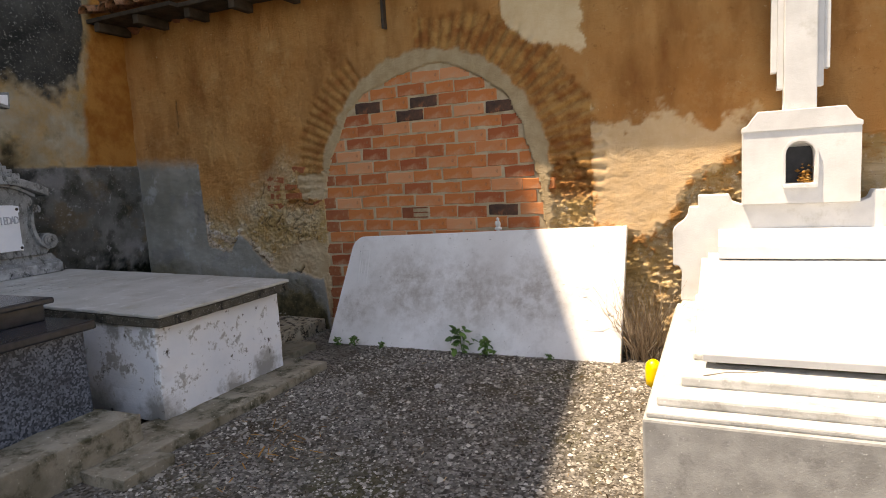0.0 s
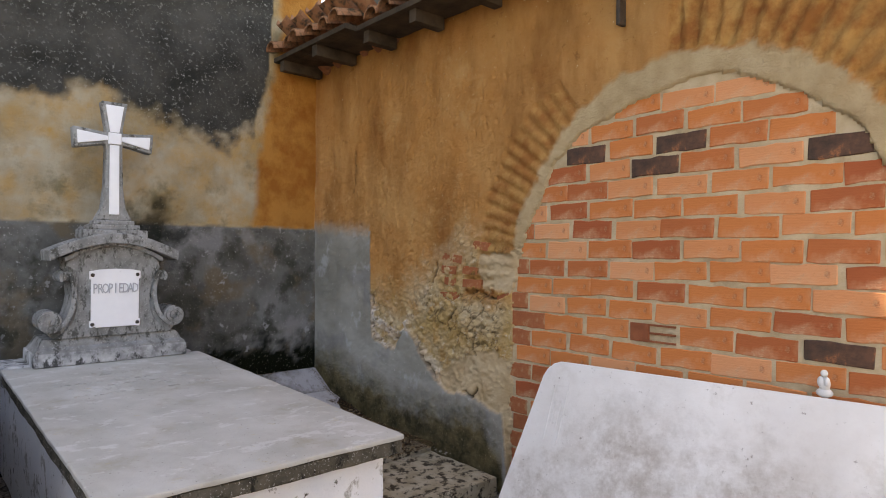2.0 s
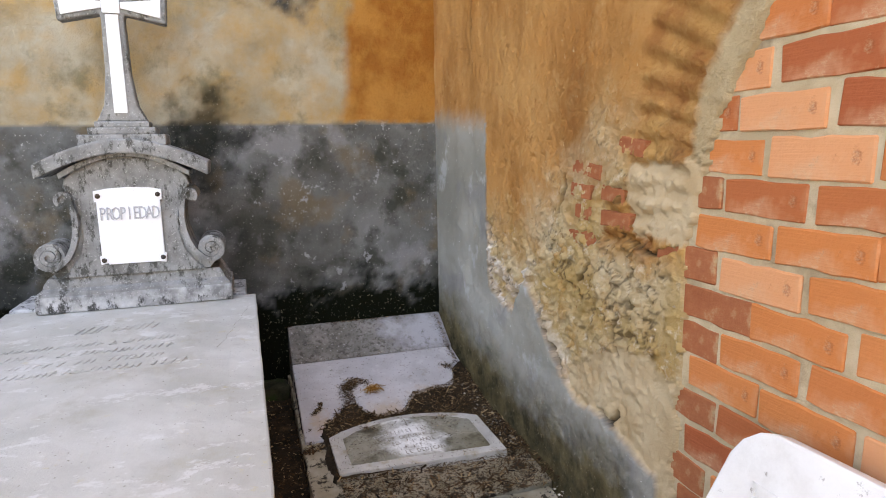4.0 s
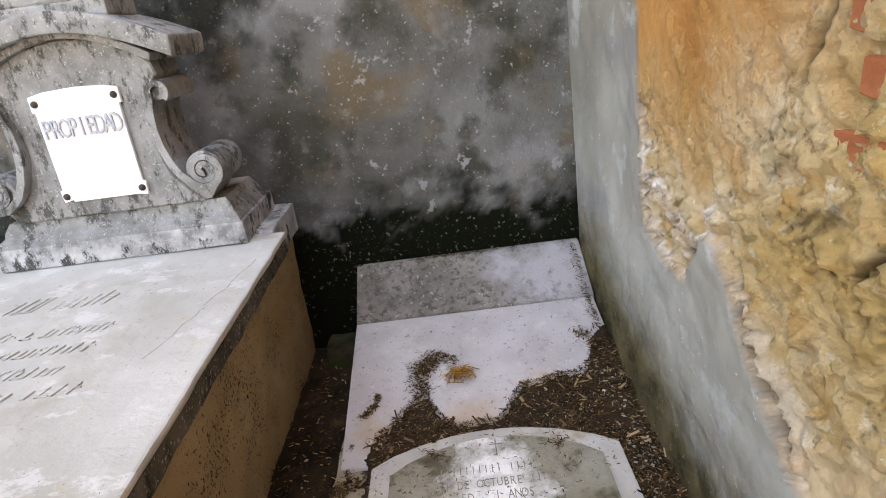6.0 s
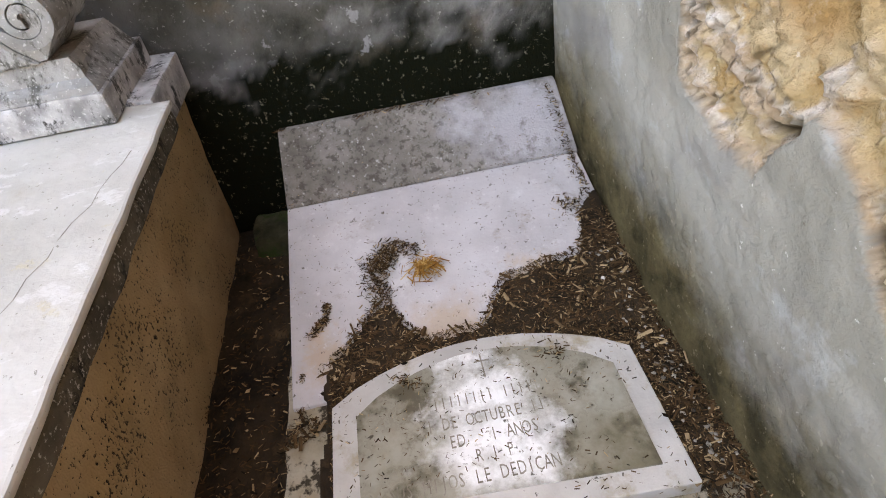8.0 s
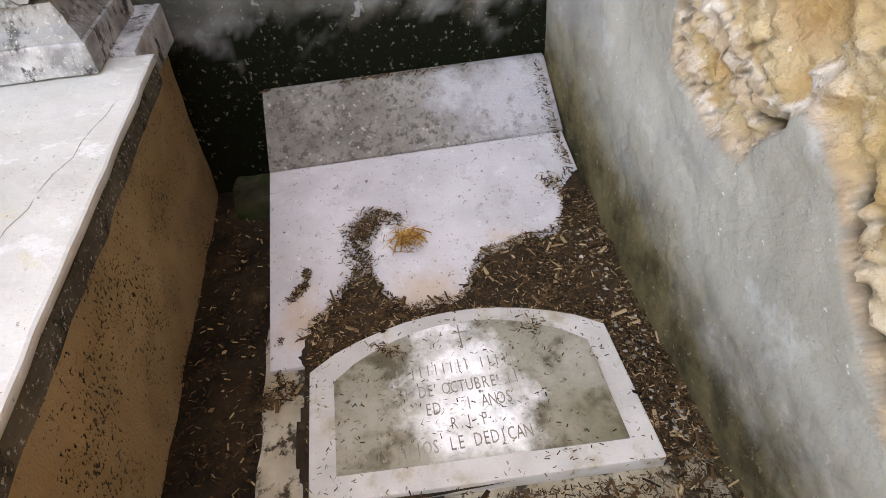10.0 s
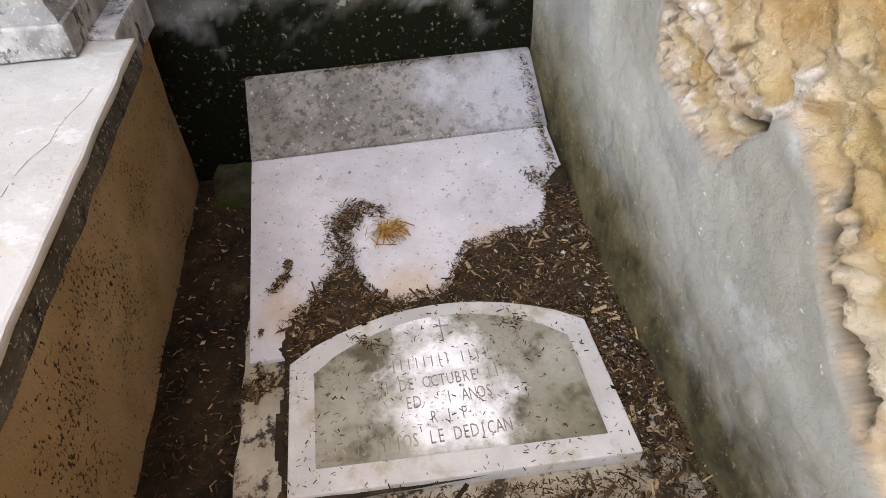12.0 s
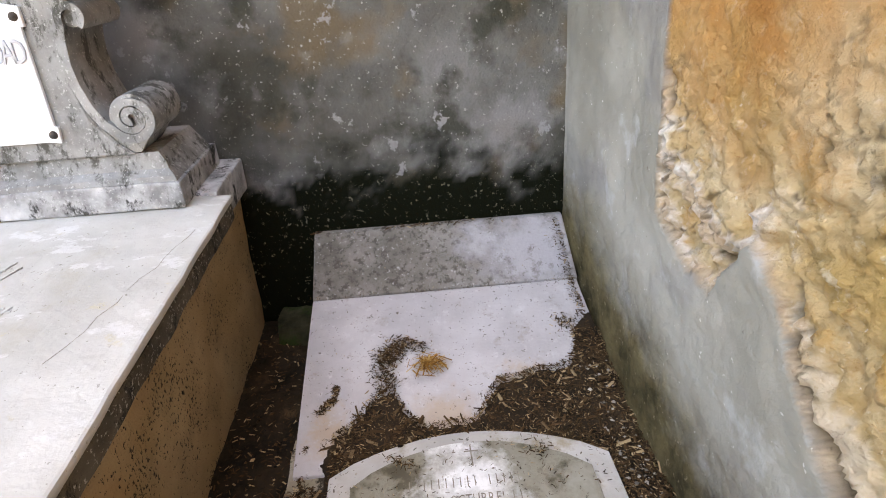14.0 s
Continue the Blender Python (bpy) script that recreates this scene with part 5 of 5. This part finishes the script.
    bm = ribbon(bmesh.new(), [(n_half + 0.012, z0 - 0.01)] + [(u * 1.16, z1 + (v - z1) * 1.16) for u, v in arch] + [(-n_half - 0.012, z0 - 0.01)], lambda t: 0.018, 0.0, 0.02)
    bm.transform(Matrix(((0, 1, 0, cx), (1, 0, 0, 3.883), (0, 0, 1, 0), (0, 0, 0, 1))))
    part("niche_frame", bm, M_WHITE_STONE, ped)
    part("niche_sill", box(cx - 0.10, cx + 0.10, 3.875, 3.905, z0 - 0.03, z0 - 0.002, 0.004), M_WHITE_STONE, ped)
    part("niche_back", box(cx - n_half + 0.003, cx + n_half - 0.003, 3.985, 3.998, z0 + 0.003, 1.49, 0), M_POLISHED, ped, "dark niche lining")
    rng = np.random.default_rng(12)
    c = np.stack([cx + 0.03 + rng.normal(0, 0.02, 60), rng.uniform(3.92, 3.97, 60), 1.255 + np.abs(rng.normal(0, 0.045, 60))], -1)
    tagged(scatter_mesh("dried_flowers", c, rng.uniform(0.008, 0.02, 60), M_STRAW, rng), "small yellow dried flowers in the niche", "flowers", kind="stuff")
    bm = bmesh.new()
    add_prism(bm, [(-0.343, 1.60), (0.343, 1.60), (0.343, 1.63), (0.31, 1.645), (0.28, 1.69), (0.25, 1.73), (-0.25, 1.73), (-0.28, 1.69), (-0.31, 1.645), (-0.343, 1.63)], lambda u, v, d: Vector((cx + u, 3.89 + d, v)), 0.2)
    part("pedestal_cap", bevel_all(bm, 0.006), M_WHITE_STONE, ob)
    part("cross_shaft", box(cx - 0.095, cx + 0.095, 3.93, 4.06, 1.73, 3.3, 0.008), M_WHITE_STONE, ob, "tall white cross shaft")
    for s in (-1, 1):
        a, b = sorted((cx + s * 0.096, cx + s * 0.132))
        part("shaft_rib", box(a, b, 3.955, 4.05, 1.87, 3.3, 0.004), M_WHITE_STONE, ob)
        a, b = sorted((cx + s * 0.133, cx + s * 0.168))
        part("shaft_rib", box(a, b, 3.965, 4.04, 1.98, 3.3, 0.004), M_WHITE_STONE, ob)
    part("cross_arm", box(cx - 0.45, cx + 0.45, 3.935, 4.055, 2.85, 3.03, 0.008), M_WHITE_STONE, ob)
    bm = bmesh.new()
    px, py = cx - 0.55, 2.13
    pr = random.Random(2)
    for k in range(5):
        nx, ny = px + 0.05, py + pr.uniform(0.005, 0.04)
        add_prism(bm, [(px, py), (nx, ny), (nx, ny + 0.006), (px, py + 0.006)], lambda u, v, d: Vector((u, v, 0.4775 + d)), 0.004)
        px, py = nx, ny
    part("crack", bm, M_ETCH, ob, "dark crack in the plinth")
    return ob


white_monument()


def yellow_candle():
    ob = thing("grave_candle", (-0.84, 3.3, 0), "yellow plastic grave candle on the gravel", "candle")
    bm = bmesh.new()
    prof = [(0.038, 0.0), (0.047, 0.01), (0.050, 0.05), (0.050, 0.12), (0.044, 0.15), (0.03, 0.165), (0.012, 0.175), (0.0, 0.176)]
    vs = [bm.verts.new((r, 0, z)) for r, z in prof]
    es = [bm.edges.new((a, b)) for a, b in zip(vs, vs[1:])]
    bmesh.ops.spin(bm, geom=vs + es, axis=(0, 0, 1), cent=(0, 0, 0), angle=2 * math.pi, steps=20, use_duplicate=False)
    bmesh.ops.remove_doubles(bm, verts=bm.verts, dist=0.0005)
    bm.transform(Matrix.Translation((-0.84, 3.3, 0)))
    part("candle_body", bm, M_YELLOW, ob, smooth=True)


yellow_candle()


# ---- plants ----
def weed(x, y, height, seed):
    rng = random.Random(seed)
    ob = thing("weed", (x, y, 0), "small green leafy weed at the foot of the slab", "weed", "weeds along the slab")
    bm = bmesh.new()
    for _ in range(5):
        lean = Vector((rng.uniform(-0.25, 0.25), rng.uniform(-0.3, 0.1), 1)) * height * rng.uniform(0.6, 1.0)
        p = Vector((x, y, 0))
        add_prism(bm, [(-0.002, -0.002), (0.002, -0.002), (0.002, 0.002), (-0.002, 0.002)], lambda u, v, d, lean=lean, p=p: p + Vector((u, v, 0)) + lean * d, 1.0)
    part("stems", bm, M_LEAF, ob)
    bm = bmesh.new()
    for _ in range(34):
        c = Vector((x + rng.gauss(0, 0.22) * height, y - abs(rng.gauss(0, 0.18)) * height, rng.uniform(0.1, 1.0) * height))
        r = rng.uniform(0.10, 0.18) * height + 0.006
        m = Matrix.Translation(c) @ Euler((rng.uniform(-0.9, 0.9), rng.uniform(-0.9, 0.9), rng.uniform(0, 6.3))).to_matrix().to_4x4()
        ring = [m @ Vector(q) for q in ((-r, 0, 0), (-0.3 * r, 0.55 * r, 0.12 * r), (0.5 * r, 0.42 * r, 0.05 * r), (r, 0, -0.15 * r), (0.5 * r, -0.42 * r, 0.05 * r), (-0.3 * r, -0.55 * r, 0.12 * r))]
        low = [q - m.to_3x3() @ Vector((0, 0, 0.0012)) for q in ring]
        a, b = [bm.verts.new(q) for q in ring], [bm.verts.new(q) for q in low]
        bm.faces.new(a)
        bm.faces.new(b[::-1])
        for k in range(6):
            bm.faces.new((a[k], b[k], b[(k + 1) % 6], a[(k + 1) % 6]))
    part("leaves", bm, M_LEAF, ob)


for k, (x, h) in enumerate(((-2.33, 0.22), (-2.12, 0.15), (-3.52, 0.07), (-3.35, 0.09), (-3.08, 0.06), (-1.62, 0.05))):
    weed(x, 3.66, h, k)


def dry_shrub():
    ob = thing("dry_shrub", (-0.95, 3.95, 0), "leafless dry brown shrub against the wall", "shrub")
    rng = random.Random(17)
    bm = bmesh.new()
    for _ in range(150):
        p = Vector((-0.95 + rng.gauss(0, 0.05), 3.86 + rng.gauss(0, 0.04), 0.0))
        d = Vector((rng.gauss(0, 0.40), rng.gauss(-0.2, 0.18), 1)).normalized()
        r = rng.uniform(0.003, 0.0055)
        for _ in range(rng.randint(3, 6)):
            q = p + d * rng.uniform(0.07, 0.14)
            a = [bm.verts.new(p + Vector(o) * r) for o in ((1, 0, 0), (-0.5, 0.87, 0), (-0.5, -0.87, 0))]
            b = [bm.verts.new(q + Vector(o) * r * 0.8) for o in ((1, 0, 0), (-0.5, 0.87, 0), (-0.5, -0.87, 0))]
            for k in range(3):
                bm.faces.new((a[k], a[(k + 1) % 3], b[(k + 1) % 3], b[k]))
            p, r = q, r * 0.8
            d = (d + Vector((rng.gauss(0, 0.3), rng.gauss(0, 0.2), 0.1))).normalized()
    tagged(part("twig_mass", bm, M_TWIG, ob), kind="stuff")


dry_shrub()


# ---- gravel ----
def gravel():
    rng = np.random.default_rng(2)
    n = 20000
    x, y = rng.uniform(-3.2, -0.72, n), rng.uniform(0.2, 3.72, n) ** 1.0
    c = np.stack([x, y, np.full(n, 0.002)], -1)
    sizes = rng.lognormal(-4.85, 0.42, n)
    tagged(scatter_mesh("gravel", c, sizes, M_GRAVEL, rng), "loose grey gravel on the path between graves", "gravel", kind="stuff")
    n = 1500
    c = np.stack([rng.uniform(-3.25, -0.8, n), rng.uniform(0.4, 3.72, n), np.full(n, 0.008)], -1)
    tagged(scatter_mesh("dry_leaves", c, rng.uniform(0.005, 0.015, n), M_LITTER, rng, "twig"), "brown dry leaf bits on the gravel", "litter", kind="stuff")
    n = 60
    c = np.stack([rng.normal(-2.75, 0.16, n), rng.normal(1.75, 0.22, n), np.full(n, 0.012)], -1)
    tagged(scatter_mesh("straw_wisps", c, rng.uniform(0.01, 0.045, n), M_STRAW, rng, "straw"), "dry straw wisps lying by the kerb", "straw", kind="stuff")
    for k, (x, y) in enumerate(((-1.75, 2.35), (-2.65, 2.2), (-0.95, 3.15), (-2.2, 2.9))):
        solo("pale_stone", worn_box(x - 0.022, x + 0.022, y - 0.018, y + 0.018, -0.005, 0.018, 0.012, 0.012, 31 + k), M_BORDER, "pale stone lying on the gravel", "stone")


gravel()

# ---- wall fittings ----
solo("iron_hook", box(-3.11, -3.085, 4.09, 4.15, 2.72, 3.07, 0.006), M_IRON, "rusty iron bar hanging on the wall", "iron bar")


# ---- bricks of the filling, the last of the setting ----
def brick_meshes(length, material):
    out = []
    for k in range(6):
        bm = bmesh.new()
        add_box(bm, -length / 2, length / 2, -0.010, 0.03, -0.0475, 0.0475, 0.004)
        for cut in range(1, 5):
            bmesh.ops.bisect_plane(bm, geom=bm.verts[:] + bm.edges[:] + bm.faces[:], plane_co=(length * (cut / 5 - 0.5), 0, 0), plane_no=(1, 0, 0))
        for v in bm.verts:
            d = noise.noise_vector(v.co * 31 + Vector((k * 7, 0, 0))) * 0.009
            v.co += Vector((d.x, d.y * 0.3, d.z))
        out.append(mesh_of(bm, "brick", material))
    return out


def fill_bricks():
    rng = random.Random(21)
    full = {m.name: brick_meshes(0.258, m) for m in (M_BRICK, M_BRICK_DARK, M_BRICK_OLD)}
    PITCH, COURSE = 0.278, 0.107
    face_y = WALL_Y + 0.031
    dark = {(9, -3.45), (8, -3.02), (9, -2.93), (8, -2.0), (0, -2.09)}
    for k in range(-9, 13):
        zc = 1.06 + COURSE * (k + 0.5)
        off = (0.0 if k % 2 else 0.145) + rng.uniform(-0.03, 0.03)
        x = -2.36 - 7 * PITCH - off
        while x < JAMB_R + 0.1:
            xc = x + PITCH / 2 + rng.uniform(-0.009, 0.009)
            x += PITCH
            lo = in_opening(xc - 0.09, zc) or in_opening(xc + 0.09, zc)
            if not lo:
                continue
            if k == 0 and abs(xc + 2.88) < PITCH / 2:
                hole_x = xc
                continue
            is_dark = any(k == dk and abs(xc - dx) < PITCH / 2 for dk, dx in dark)
            me = rng.choice(full[(M_BRICK_DARK if is_dark else M_BRICK_OLD if k < 4 and xc < JAMB_L + 0.2 else M_BRICK).name])
            ob = new("brick", me)
            ob.parent = wall_north
            ob.matrix_basis = pose(xc, face_y + rng.uniform(-0.003, 0.004), zc + rng.uniform(-0.006, 0.006), 0, rng.uniform(-1.6, 1.6), rng.uniform(-0.5, 0.5)) @ Matrix.Diagonal((rng.uniform(0.98, 1.045), 1, rng.uniform(0.94, 1.04), 1))
    # the broken hollow brick: webs with dark cells
    zc = 1.06 + COURSE * 0.5
    bm = bmesh.new()
    for z in (-0.042, 0.0, 0.042):
        add_box(bm, hole_x - 0.125, hole_x + 0.125, face_y - 0.012, face_y + 0.03, zc + z - 0.005, zc + z + 0.005)
    add_box(bm, hole_x - 0.125, hole_x - 0.02, face_y - 0.016, face_y + 0.0, zc - 0.045, zc + 0.045)
    part("broken_brick", bm, M_HOLLOW, wall_north, "broken hollow brick with open cells")


fill_bricks()


def old_bricks():
    """Bare red bricks half buried in the rubble beside the filling."""
    rng = random.Random(31)
    me = brick_meshes(0.2, M_BRICK_OLD)
    for k in range(9):
        z = 0.98 + k * 0.082
        for x in (-4.22, -4.47):
            if rng.random() < 0.30 or (x < -4.3 and not 2 <= k <= 6):
                continue
            ob = new("brick", rng.choice(me))
            ob.parent = wall_north
            ob.matrix_basis = pose(x + rng.uniform(-0.06, 0.06), WALL_Y + 0.017 + rng.uniform(-0.005, 0.005), z + rng.uniform(-0.012, 0.012), 0, rng.uniform(-2, 9), 0) @ Matrix.Diagonal((rng.uniform(0.6, 1.0), 1, 0.58, 1))


old_bricks()
